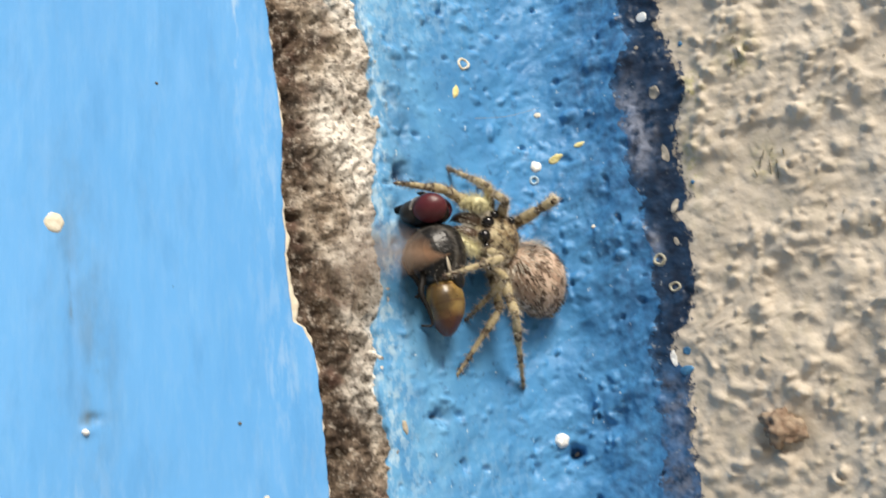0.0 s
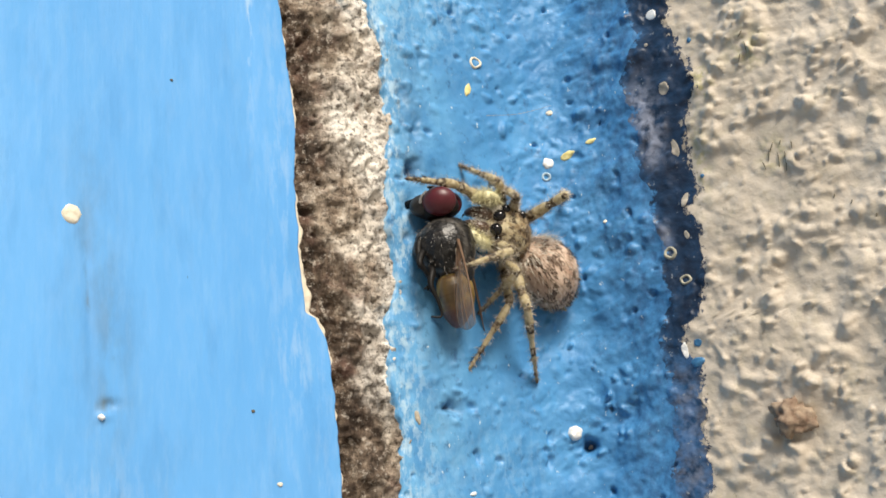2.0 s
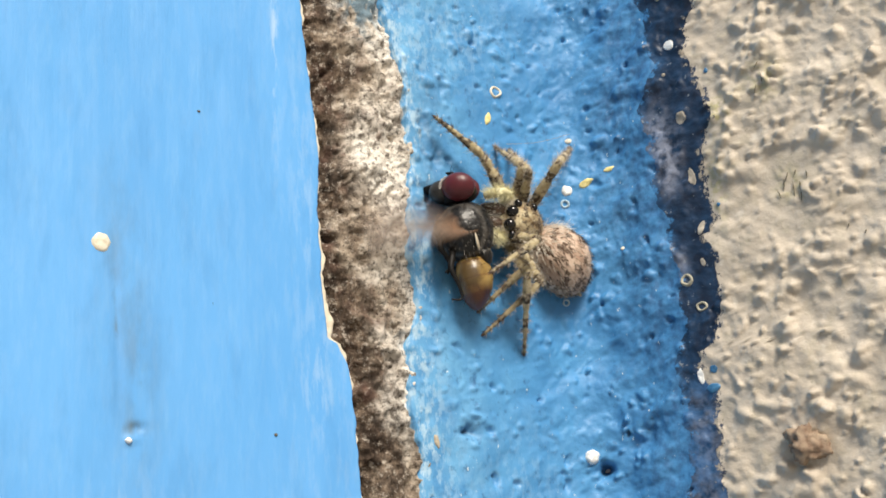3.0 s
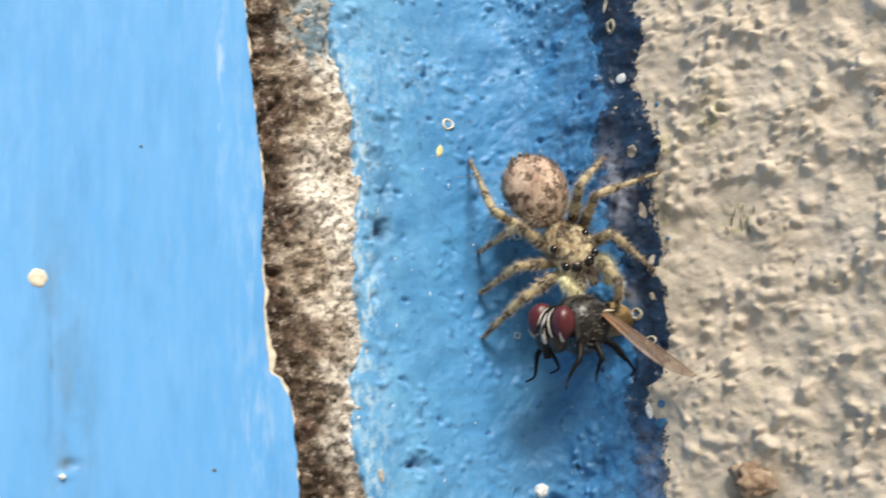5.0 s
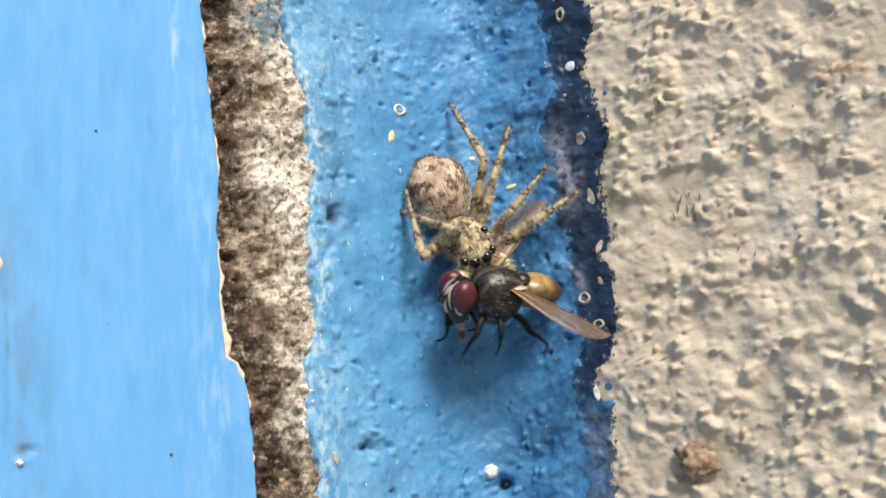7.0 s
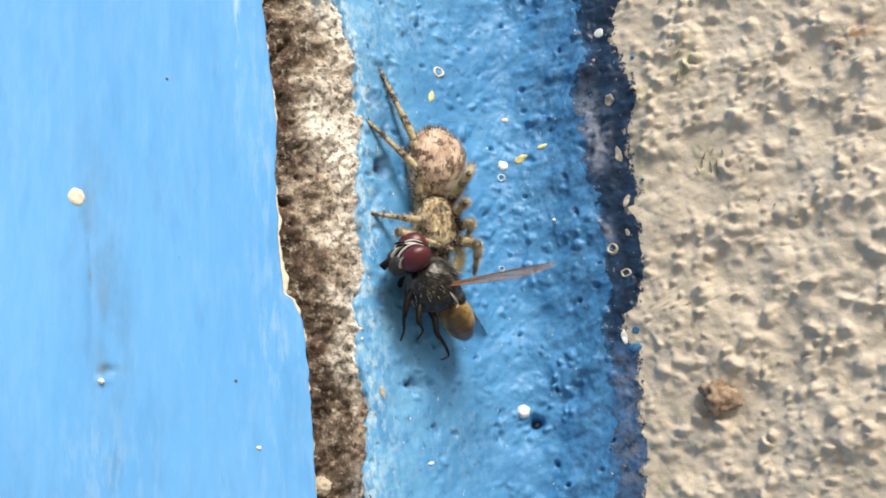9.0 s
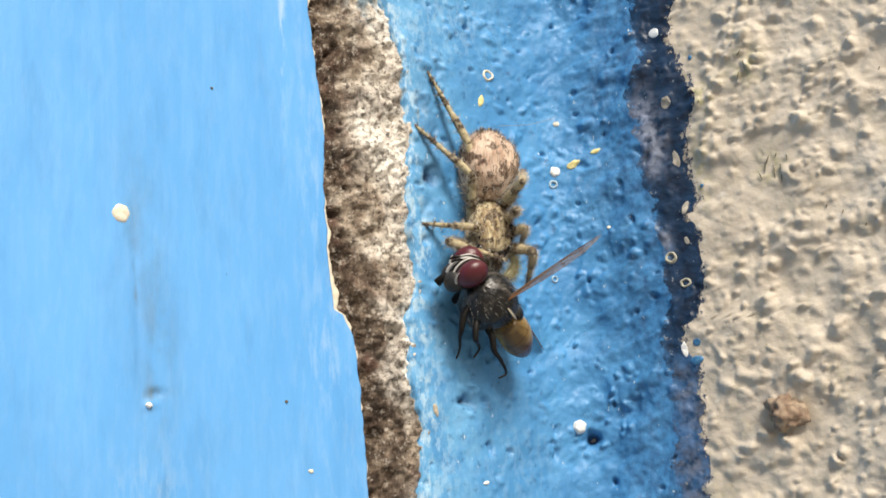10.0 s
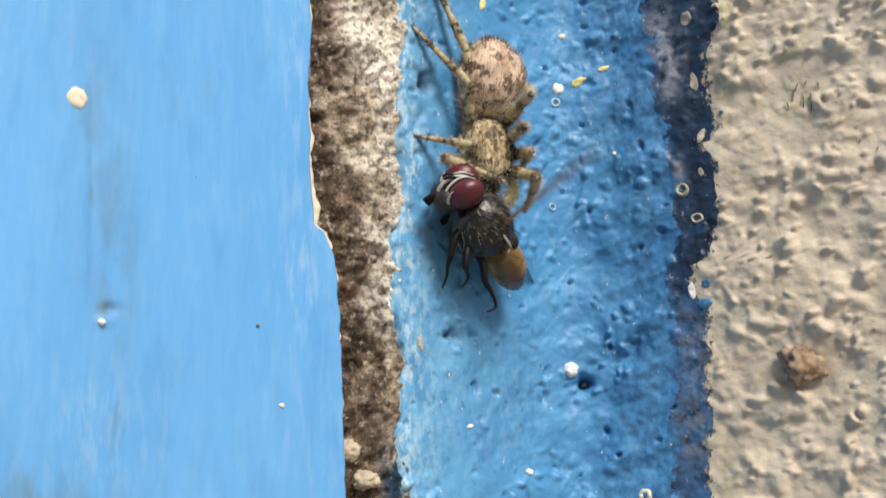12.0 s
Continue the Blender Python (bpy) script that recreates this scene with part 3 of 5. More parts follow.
CARAPACE = spider_coat("spider_carapace", (0.62, 0.54, 0.35), (0.29, 0.205, 0.105), (0.055, 0.032, 0.019), 0.38, 0.495)
BACK = spider_coat("spider_back", (0.62, 0.47, 0.37), (0.40, 0.265, 0.195), (0.065, 0.030, 0.019), 0.48, 0.515)
LEG = banded_leg()
PALP = plain("spider_palp", (0.60, 0.55, 0.31), (0.84, 0.81, 0.58), 0.3, 0.75)
HAIR = plain("spider_hair", (0.19, 0.13, 0.08), (0.62, 0.53, 0.39), 0.4, 0.6, 0)
WHITE_HAIR = plain("white_hair", (0.66, 0.61, 0.50), (0.88, 0.85, 0.78), 0.4, 0.55, 0)
DARK_HAIR = plain("dark_hair", (0.035, 0.02, 0.013), (0.10, 0.06, 0.04), 0.4, 0.6, 0)
JAW = plain("spider_jaw", (0.045, 0.028, 0.02), (0.12, 0.075, 0.05), 0.4, 0.35)
BLACK_EYE = plain("spider_eye", (0.004, 0.004, 0.005), (0.01, 0.009, 0.01), 0.4, 0.08, 0)
FLY_EYE, FLY_BACK, FLY_BELLY, WING = fly_eye_coat(), fly_thorax_coat(), fly_abdomen_coat(), wing_film()
FLY_BLACK = plain("fly_black", (0.004, 0.004, 0.004), (0.013, 0.011, 0.010), 0.4, 0.5, spec=0.2)
DUST_HAIR = plain("dusty_bristle", (0.10, 0.095, 0.085), (0.30, 0.28, 0.25), 0.4, 0.6, 0)
FLY_FACE = plain("fly_face", (0.30, 0.28, 0.26), (0.66, 0.64, 0.60), 0.4, 0.5)
JOWL = plain("fly_jowl", (0.007, 0.007, 0.007), (0.032, 0.030, 0.028), 0.5, 0.45)
VEIN = plain("wing_vein", (0.10, 0.055, 0.03), (0.17, 0.10, 0.055), 0.5, 0.5, 0)
LOBE = plain("wing_lobe", (0.34, 0.29, 0.21), (0.50, 0.44, 0.34), 0.4, 0.4)


# ---- shapes, in millimetres ----
def part(name, bm, materials, parent=None, label=""):
    """Link a bmesh, built in millimetres, as one mesh object."""
    for v in bm.verts:
        v.co *= MM
    me = bpy.data.meshes.new(name)
    bm.to_mesh(me)
    bm.free()
    for m in materials if isinstance(materials, (list, tuple)) else [materials]:
        me.materials.append(m)
    ob = new(name, me)
    ob.parent = parent
    return tagged(ob, label)


def rings(bm, loops, slot=0):
    """Skin closed loops of equal length, and close both ends."""
    made = [[bm.verts.new(v) for v in loop] for loop in loops]
    n = len(made[0])
    faces = []
    for a, b in zip(made, made[1:]):
        for k in range(n):
            faces.append(bm.faces.new((a[k], a[(k + 1) % n], b[(k + 1) % n], b[k])))
    faces.append(bm.faces.new(made[0][::-1]))
    faces.append(bm.faces.new(made[-1]))
    for f in faces:
        f.smooth = True
        f.material_index = slot
    return faces


def body(bm, stations, sides=28, power=2.0, wobble=0.0, seed=0, slot=0):
    """A body along y: stations are (y, half width, half height, middle z)."""
    ys = [s[0] for s in stations]
    fine = np.linspace(0, 1, 3 * len(stations))
    at = np.linspace(0, 1, len(stations))
    loops = []
    for q in fine:
        y, rx, rz, cz = (float(np.interp(q, at, [s[k] for s in stations])) for k in range(4))
        loop = []
        for k in range(sides):
            a = 2 * math.pi * k / sides
            c, s = math.cos(a), math.sin(a)
            g = 1 + wobble * noise.noise((c * 2 + seed, s * 2, y * 0.9))
            loop.append((math.copysign(abs(c) ** (2 / power), c) * rx * g, y, cz + math.copysign(abs(s) ** (2 / power), s) * rz * g))
        loops.append(loop)
    if ys[0] < ys[-1]:
        loops = [loop[::-1] for loop in loops]
    return rings(bm, loops, slot)


def tube(bm, points, radii, sides=9, slot=0):
    """A limb through points, with a radius at each."""
    pts = [Vector(q) for q in points]
    loops, side = [], Vector((1, 0, 0))
    for k, q in enumerate(pts):
        along = (pts[min(k + 1, len(pts) - 1)] - pts[max(k - 1, 0)]).normalized()
        side = (side - along * side.dot(along))
        side = side.normalized() if side.length > 1e-4 else along.orthogonal().normalized()
        up = along.cross(side)
        loops.append([q + (side * math.cos(2 * math.pi * j / sides) + up * math.sin(2 * math.pi * j / sides)) * radii[k] for j in range(sides)])
    return rings(bm, loops, slot)


def curve_points(points, steps=4):
    """Rounded course through points."""
    pts = [Vector(q) for q in points]
    out = []
    for k in range(len(pts) - 1):
        a, b, c, d = pts[max(k - 1, 0)], pts[k], pts[k + 1], pts[min(k + 2, len(pts) - 1)]
        for s in range(steps):
            t = s / steps
            out.append(0.5 * (2 * b + (c - a) * t + (2 * a - 5 * b + 4 * c - d) * t * t + (3 * b - a - 3 * c + d) * t**3))
    out.append(pts[-1])
    return out


def smooth_tube(bm, points, radii, sides=9, steps=4, slot=0):
    course = curve_points(points, steps)
    r = np.interp(np.linspace(0, 1, len(course)), np.linspace(0, 1, len(radii)), radii)
    return tube(bm, course, list(r), sides, slot)


def ball(bm, centre, radii, rows=10, sides=16, slot=0):
    loops = []
    for i in range(1, rows):
        a = math.pi * i / rows
        loops.append([(centre[0] + radii[0] * math.sin(a) * math.cos(2 * math.pi * k / sides), centre[1] + radii[1] * math.sin(a) * math.sin(2 * math.pi * k / sides), centre[2] - radii[2] * math.cos(a)) for k in range(sides)])
    rings(bm, loops, slot)


def hairs(bm, faces, count, length, thick, lean, rng, slot=1, keep=None):
    """Fine tapered hairs that stand on faces and lean towards a direction."""
    bm.normal_update()
    seats = [(f.calc_center_median(), f.normal.copy(), f.calc_area()) for f in faces if len(f.verts) == 4]
    if keep:
        seats = [s for s in seats if keep(s[0])]
    weights = [s[2] for s in seats]
    for c, n, area in rng.choices(seats, weights, k=count):
        spread = math.sqrt(max(area, 1e-6))
        c = c + Vector([rng.uniform(-0.5, 0.5) * spread for _ in range(3)]) * 0.8
        c = c - n * 0.03
        way = (n + Vector(lean) * rng.uniform(0.6, 1.4) + Vector([rng.uniform(-0.35, 0.35) for _ in range(3)])).normalized()
        l = length * rng.uniform(0.5, 1.3)
        a = way.orthogonal().normalized() * thick
        b = way.cross(a)
        tip = bm.verts.new(c + way * l + n * -0.05 * l)
        foot = [bm.verts.new(c + a), bm.verts.new(c - a * 0.5 + b * 0.87), bm.verts.new(c - a * 0.5 - b * 0.87)]
        for k in range(3):
            bm.faces.new((foot[k], foot[(k + 1) % 3], tip)).material_index = slot


def frame_of(at, ahead, up):
    """A pose at a point in millimetres with y ahead and z up."""
    y = Vector(ahead).normalized()
    z = Vector(up)
    z = (z - y * z.dot(y)).normalized()
    x = y.cross(z)
    m = Matrix((x, y, z)).transposed().to_4x4()
    m.translation = Vector((at[0] * MM, at[1] * MM, HEIGHT + at[2] * MM))
    return m


# ---- the spider: y ahead, z its back ----
LEG_SIZES = [(3.4, 4.1), (2.8, 4.0), (3.6, 5.0), (4.5, 5.9)]
HIPS = [(1.15, 1.25, -0.65), (1.3, 0.45, -0.7), (1.2, -0.5, -0.7), (1.0, -1.3, -0.65)]


def limb(bm, length, stations, thick):
    """A jointed limb along y: stations of (share of its length, share of its thickness, rise)."""
    return tube(bm, [(0, q * length, rise) for q, _, rise in stations], [r * thick for _, r, _ in stations], 11)


def build_leg(side, k, spider, rng):
    upper, lower = LEG_SIZES[k]
    bm = bmesh.new()
    thick = (0.40, 0.34, 0.35, 0.38)[k]
    f = limb(bm, upper, [(-0.08, 0.55, 0), (0.03, 0.80, 0.02), (0.12, 0.62, 0.03), (0.2, 0.85, 0.06), (0.38, 1.0, 0.10), (0.55, 0.98, 0.10), (0.68, 0.82, 0.06), (0.74, 0.60, 0.03), (0.79, 0.78, 0.04), (0.9, 0.84, 0.03), (1.0, 0.70, 0.0), (1.04, 0.42, -0.02)], thick)
    hairs(bm, f, 520, 0.40, 0.010, (0, 0.8, 0), rng)
    hairs(bm, f, 240, 0.42, 0.008, (0, 0.6, 0), rng, 2)
    leg = part("leg", bm, [LEG, HAIR, WHITE_HAIR], spider)
    bm = bmesh.new()
    f = limb(bm, lower, [(-0.04, 0.55, 0), (0.04, 0.72, 0.02), (0.15, 0.88, 0.05), (0.28, 0.82, 0.05), (0.40, 0.66, 0.02), (0.45, 0.50, 0.0), (0.50, 0.58, 0.01), (0.62, 0.54, 0.0), (0.74, 0.44, 0.0), (0.78, 0.34, -0.01), (0.83, 0.38, -0.02), (0.93, 0.36, -0.03), (1.0, 0.28, -0.05)], thick * 0.86)
    hairs(bm, f, 420, 0.36, 0.009, (0, 0.8, 0), rng)
    hairs(bm, f, 130, 0.40, 0.008, (0, 0.5, 0), rng, 2)
    hairs(bm, f, 160, 0.34, 0.012, (0, 0.8, 0), rng, 3, lambda c: c.y > lower * 0.62)
    shin = part("shin", bm, [LEG, HAIR, WHITE_HAIR, DARK_HAIR], leg)
    bm = bmesh.new()
    ball(bm, (0, lower + 0.02, -0.05), (0.11, 0.16, 0.11), 6, 8)
    for s in (-1, 1):
        tube(bm, [(s * 0.05, lower + 0.05, -0.05), (s * 0.07, lower + 0.2, -0.06), (s * 0.06, lower + 0.26, -0.13)], [0.03, 0.025, 0.006], 5)
    part("foot", bm, JAW, shin)
    return leg, shin


def build_spider():
    rng = random.Random(5)
    spider = tagged(new("spider"), "mottled tan and cream jumping spider gripping a fly", "spider")
    bm = bmesh.new()
    f = body(bm, [(-1.85, 0.3, 0.25, -0.1), (-1.65, 0.75, 0.6, -0.1), (-1.2, 1.22, 0.98, -0.05), (-0.4, 1.50, 1.18, 0.0), (0.5, 1.55, 1.25, 0.03), (1.2, 1.36, 1.20, 0.03), (1.75, 1.14, 1.02, 0.0), (2.02, 0.92, 0.82, -0.02), (2.12, 0.60, 0.5, -0.05)], 30, 2.15, 0.05, 1)
    hairs(bm, f, 1300, 0.30, 0.016, (0, 0.9, 0.1), rng)
    hairs(bm, f, 260, 0.34, 0.013, (0, 0.8, 0.1), rng, 2)
    hairs(bm, f, 760, 0.30, 0.017, (0, 0.8, 0.1), rng, 3, lambda c: noise.noise((abs(c.x) * 1.6 + 3, c.y * 1.2, c.z)) > 0.06)
    hairs(bm, f, 520, 0.48, 0.018, (0, 0.7, -0.7), rng, 2, lambda c: c.y > 1.3 and c.z < 0.55)
    part("cephalothorax", bm, [CARAPACE, HAIR, WHITE_HAIR, DARK_HAIR], spider, "tan carapace with cream and brown mottling")
    bm = bmesh.new()
    f = body(bm, [(-0.05, 0.35, 0.35, 0.0), (-0.25, 0.85, 0.85, 0.1), (-0.7, 1.35, 1.35, 0.2), (-1.4, 1.78, 1.7, 0.25), (-2.3, 2.04, 1.9, 0.28), (-3.2, 2.04, 1.9, 0.22), (-4.0, 1.76, 1.62, 0.12), (-4.7, 1.3, 1.2, 0.0), (-5.15, 0.7, 0.65, -0.05), (-5.3, 0.2, 0.2, -0.05)], 32, 2.05, 0.06, 4)
    hairs(bm, f, 1700, 0.36, 0.012, (0, -2.2, 0.1), rng)
    hairs(bm, f, 700, 0.44, 0.011, (0, -1.6, 0.1), rng, 2)
    hairs(bm, f, 520, 0.85, 0.014, (0, -0.8, 0.3), rng, 2, lambda c: c.y > -1.3)
    hairs(bm, f, 1500, 0.36, 0.018, (0, -1.9, 0.1), rng, 3, lambda c: noise.noise((abs(c.x) * 1.0, c.y * 0.8 + abs(c.x) * 0.5 + 5, c.z * 0.8)) > 0.10 and c.y < -1.0)
    abdomen = part("abdomen", bm, [BACK, HAIR, WHITE_HAIR, DARK_HAIR], spider, "hairy pinkish abdomen with dark brown flecks")
    abdomen.location = (0, -1.7 * MM, 0)
    for x in (-0.18, 0.18):
        bm = bmesh.new()
        tube(bm, [(x, -5.0, -0.25), (x * 1.3, -5.4, -0.25), (x * 1.4, -5.65, -0.2)], [0.16, 0.13, 0.06], 8)
        part("spinneret", bm, LEG, abdomen)
    for x, y, z, r in [(0.44, 1.98, 0.45, 0.42), (1.04, 1.72, 0.58, 0.29), (1.16, 0.35, 0.92, 0.27), (1.12, 1.05, 0.86, 0.09)]:
        for s in (-1, 1):
            bm = bmesh.new()
            ball(bm, (s * x, y, z), (r, r, r), 10, 14)
            part("eye", bm, BLACK_EYE, spider, "glossy black eye")
    for s in (-1, 1):
        bm = bmesh.new()
        smooth_tube(bm, [(s * 0.42, 1.75, -0.30), (s * 0.46, 2.35, -0.6), (s * 0.44, 2.6, -1.2), (s * 0.38, 2.5, -1.8)], [0.38, 0.44, 0.36, 0.2], 10)
        tube(bm, [(s * 0.36, 2.5, -1.75), (s * 0.24, 2.5, -2.0), (s * 0.1, 2.4, -2.15)], [0.11, 0.07, 0.01], 6)
        f = [q for q in bm.faces if len(q.verts) == 4]
        bm.normal_update()
        hairs(bm, f, 140, 0.45, 0.02, (0, 0.5, -0.6), rng, 1, lambda c: c.z > -1.0)
        part("jaw", bm, [JAW, WHITE_HAIR], spider, "dark brown jaw with white hairs")
        bm = bmesh.new()
        f = smooth_tube(bm, [(s * 0.95, 1.55, -0.6), (s * 1.42, 2.10, 0.0), (s * 1.50, 2.70, 0.08), (s * 1.30, 3.15, -0.35), (s * 1.05, 3.25, -1.0)], [0.24, 0.27, 0.27, 0.34, 0.22], 10)
        hairs(bm, f, 620, 0.55, 0.016, (0, 0.5, 0), rng)
        part("palp", bm, [PALP, PALP], spider, "pale yellow hairy palp")
    legs = []
    for s in (-1, 1):
        for k in range(4):
            legs.append((s, k, *build_leg(s, k, spider, rng)))
    for ob in (abdomen, *abdomen.children):
        ob.data.transform(Matrix.Diagonal((1.02, 0.98, 0.98, 1.0)))
    return spider, abdomen, legs


# ---- the fly: y ahead, z its back ----
FLY_SIZE = 1.16


def build_fly():
    rng = random.Random(8)
    fly = tagged(new("fly"), "dark house fly with maroon eyes and amber abdomen", "fly")
    bm = bmesh.new()
    body(bm, [(1.55, 0.35, 0.35, 0.05), (1.75, 0.9, 0.9, 0.05), (2.1, 1.15, 1.08, 0.05), (2.5, 1.1, 1.05, 0.0), (2.85, 0.85, 0.85, -0.1), (3.05, 0.5, 0.55, -0.2), (3.1, 0.2, 0.25, -0.25)], 22)
    tube(bm, [(0, 2.7, -0.7), (0, 2.85, -1.2), (0, 2.75, -1.7)], [0.3, 0.2, 0.26], 8)
    for s in (-1, 1):
        ball(bm, (s * 0.45, 2.45, -0.75), (0.55, 0.62, 0.70), 10, 14, 1)
    part("head", bm, [FLY_BLACK, JOWL], fly)
    bm = bmesh.new()
    smooth_tube(bm, [(0, 2.72, 0.80), (0, 3.05, 0.40), (0, 3.18, -0.2), (0, 3.0, -0.75), (0, 2.7, -1.0)], [0.03, 0.07, 0.12, 0.16, 0.12], 8)
    for s in (-1, 1):
        smooth_tube(bm, [(s * 0.22, 2.55, 0.98), (s * 0.26, 2.98, 0.62), (s * 0.36, 3.12, 0.1), (s * 0.50, 3.02, -0.45), (s * 0.75, 2.72, -0.85)], [0.02, 0.05, 0.07, 0.06, 0.03], 6)
    for s in (-1, 1):
        turn = Matrix.Rotation(s * -0.42, 3, "Z")
        loop = [turn @ Vector((s * 0.04, 0.85 * math.cos(a), 1.0 * math.sin(a))) + Vector((s * 0.80, 2.42, 0.26)) for a in np.linspace(-2.7, -0.5, 20)]
        tube(bm, loop, [0.02 + 0.085 * math.sin(math.pi * k / 19) for k in range(20)], 6)
    part("face", bm, FLY_FACE, fly, "silver-white face stripe")
    for s in (-1, 1):
        bm = bmesh.new()
        ball(bm, (0, 0, 0), (0.62, 0.80, 0.92), 16, 22)
        for v in bm.verts:
            v.co = Matrix.Rotation(s * -0.42, 3, "Z") @ v.co + Vector((s * 0.80, 2.42, 0.26))
        part("eye", bm, FLY_EYE, fly, "large maroon compound eye")
        bm = bmesh.new()
        smooth_tube(bm, [(s * 0.12, 3.12, 0.2), (s * 0.18, 3.35, 0.0), (s * 0.2, 3.42, -0.35)], [0.06, 0.09, 0.05], 6)
        tube(bm, [(s * 0.18, 3.38, -0.1), (s * 0.4, 3.75, 0.1)], [0.02, 0.004], 5)
        part("antenna", bm, FLY_BLACK, fly)
    bm = bmesh.new()
    f = body(bm, [(1.65, 0.4, 0.4, 0.0), (1.4, 1.05, 1.0, 0.05), (0.9, 1.42, 1.48, -0.06), (0.2, 1.60, 1.72, -0.14), (-0.5, 1.52, 1.62, -0.12), (-1.1, 1.2, 1.25, 0.0), (-1.5, 0.75, 0.8, 0.05), (-1.7, 0.3, 0.4, 0.0)], 26)
    ball(bm, (0, -1.45, 0.85), (0.75, 0.55, 0.35), 8, 14)
    hairs(bm, f, 150, 0.50, 0.022, (0, -1.3, 0.1), rng, 1, lambda c: c.z > -0.2)
    hairs(bm, f, 380, 0.34, 0.013, (0, -0.9, 0.1), rng, 2)
    part("thorax", bm, [FLY_BACK, FLY_BLACK, DUST_HAIR], fly, "bristly black thorax with grey stripes")
    bm = bmesh.new()
    f = body(bm, [(-1.35, 0.6, 0.55, 0.0), (-1.6, 1.05, 0.85, 0.0), (-2.1, 1.26, 0.98, 0.0), (-2.7, 1.30, 1.00, -0.02), (-3.3, 1.10, 0.88, -0.08), (-3.8, 0.74, 0.62, -0.15), (-4.15, 0.36, 0.34, -0.2), (-4.28, 0.12, 0.12, -0.22)], 24)
    hairs(bm, f, 90, 0.35, 0.011, (0, -0.9, 0.1), rng)
    part("abdomen", bm, [FLY_BELLY, FLY_BLACK], fly, "shiny amber abdomen with dark tip")
    wings, fly_legs = {}, []
    for s in (-1, 1):
        bm = bmesh.new()
        outline = []
        for k in range(25):
            u = k / 24
            wide = 1.12 * math.sin(math.pi * min(1.0, 0.06 + 0.94 * u) ** 1.25) ** 0.62 * (0.55 + 0.5 * u)
            outline.append((u * 6.4, 0.30 * math.sin(math.pi * u) * 0.6 + 0.28, max(0.04, wide)))
        top, low = [], []
        for y, front, wide in outline:
            for store, lift in ((top, 0.012), (low, -0.012)):
                store.append([bm.verts.new((s * (front - wide * 2 * w), y, lift + 0.16 * math.sin(math.pi * w) * math.sin(math.pi * min(1, y / 6.4)))) for w in (0, 0.2, 0.4, 0.6, 0.8, 1.0)])
        for a, b in zip(range(24), range(1, 25)):
            for w in range(5):
                bm.faces.new((top[a][w], top[b][w], top[b][w + 1], top[a][w + 1]))
                bm.faces.new((low[a][w], low[a][w + 1], low[b][w + 1], low[b][w]))
            bm.faces.new((top[a][0], low[a][0], low[b][0], top[b][0]))
            bm.faces.new((top[a][5], top[b][5], low[b][5], low[a][5]))
        for fc in bm.faces:
            fc.smooth = True
        bmesh.ops.recalc_face_normals(bm, faces=bm.faces)
        wing = part("wing", bm, WING, fly, "smoky translucent wing")
        bm = bmesh.new()
        smooth_tube(bm, [(s * 0.2, 0, 0.03), (s * 0.40, 2.0, 0.04), (s * 0.42, 4.4, 0.04), (s * 0.2, 6.2, 0.04)], [0.10, 0.06, 0.035, 0.012], 6)
        for reach, spread in ((6.2, -0.35), (6.0, -0.8), (5.0, -1.35), (3.4, -1.25)):
            smooth_tube(bm, [(s * 0.1, 0.1, 0.03), (s * spread * 0.25, reach * 0.4, 0.12), (s * spread * 0.7, reach * 0.75, 0.15), (s * spread, reach * 0.97, 0.05)], [0.05, 0.022, 0.016, 0.008], 5)
        part("vein", bm, VEIN, wing)
        wings[s] = wing
        bm = bmesh.new()
        ball(bm, (s * 1.2, -0.75, 0.72), (0.30, 0.52, 0.08), 8, 14)
        part("wing_lobe", bm, LOBE, fly, "pale lobe at the wing root")
        for y, knee, foot in ((0.9, (1.5, 1.9, -1.7), (1.2, 2.5, -2.9)), (0.1, (1.9, 0.5, -1.7), (1.4, 0.3, -2.7)), (-0.7, (1.7, -1.5, -1.8), (1.6, -2.8, -2.9))):
            bm = bmesh.new()
            k = Vector((s * knee[0], knee[1], knee[2]))
            e = Vector((s * foot[0], foot[1], foot[2]))
            f = smooth_tube(bm, [(s * 0.7, y, -0.9), k * 0.55 + Vector((s * 0.35, y * 0.45, -0.2)), k, k.lerp(e, 0.5) + Vector((0, 0, 0.1)), e, e + Vector((s * 0.3, 0.4, -0.3))], [0.20, 0.21, 0.16, 0.11, 0.07, 0.05], 7)
            hairs(bm, f, 30, 0.3, 0.01, (0, 0, -0.5), rng)
            leg = part("leg", bm, [FLY_BLACK, FLY_BLACK], fly, "thin black leg")
            fly_legs.append((leg, Vector((s * 0.7, y, -0.9)), s))
    for ob in fly.children_recursive:
        ob.data.transform(Matrix.Scale(FLY_SIZE, 4))
    return fly, wings, fly_legs


spider, spider_abdomen, spider_legs = build_spider()
fly, fly_wings, fly_legs = build_fly()


# ---- small things on the wall ----
CREAM = plain("cream_fleck", (0.60, 0.54, 0.40), (0.80, 0.76, 0.66), 0.3, 0.55)
YELLOW = plain("yellow_fleck", (0.62, 0.52, 0.17), (0.80, 0.72, 0.36), 0.3, 0.5)
WHITE = plain("white_fleck", (0.72, 0.73, 0.72), (0.86, 0.86, 0.84), 0.25, 0.3)
PALE_BLUE = plain("pale_blue_fleck", (0.30, 0.47, 0.60), (0.55, 0.66, 0.72), 0.3, 0.3)
RUST = plain("rust_crumb", (0.158, 0.0936, 0.0612), (0.396, 0.31, 0.223), 0.7, 0.85, 0.12)
STONE = plain("pebble_stone", (0.34, 0.29, 0.22), (0.52, 0.46, 0.37), 0.5, 0.85, 0.08)
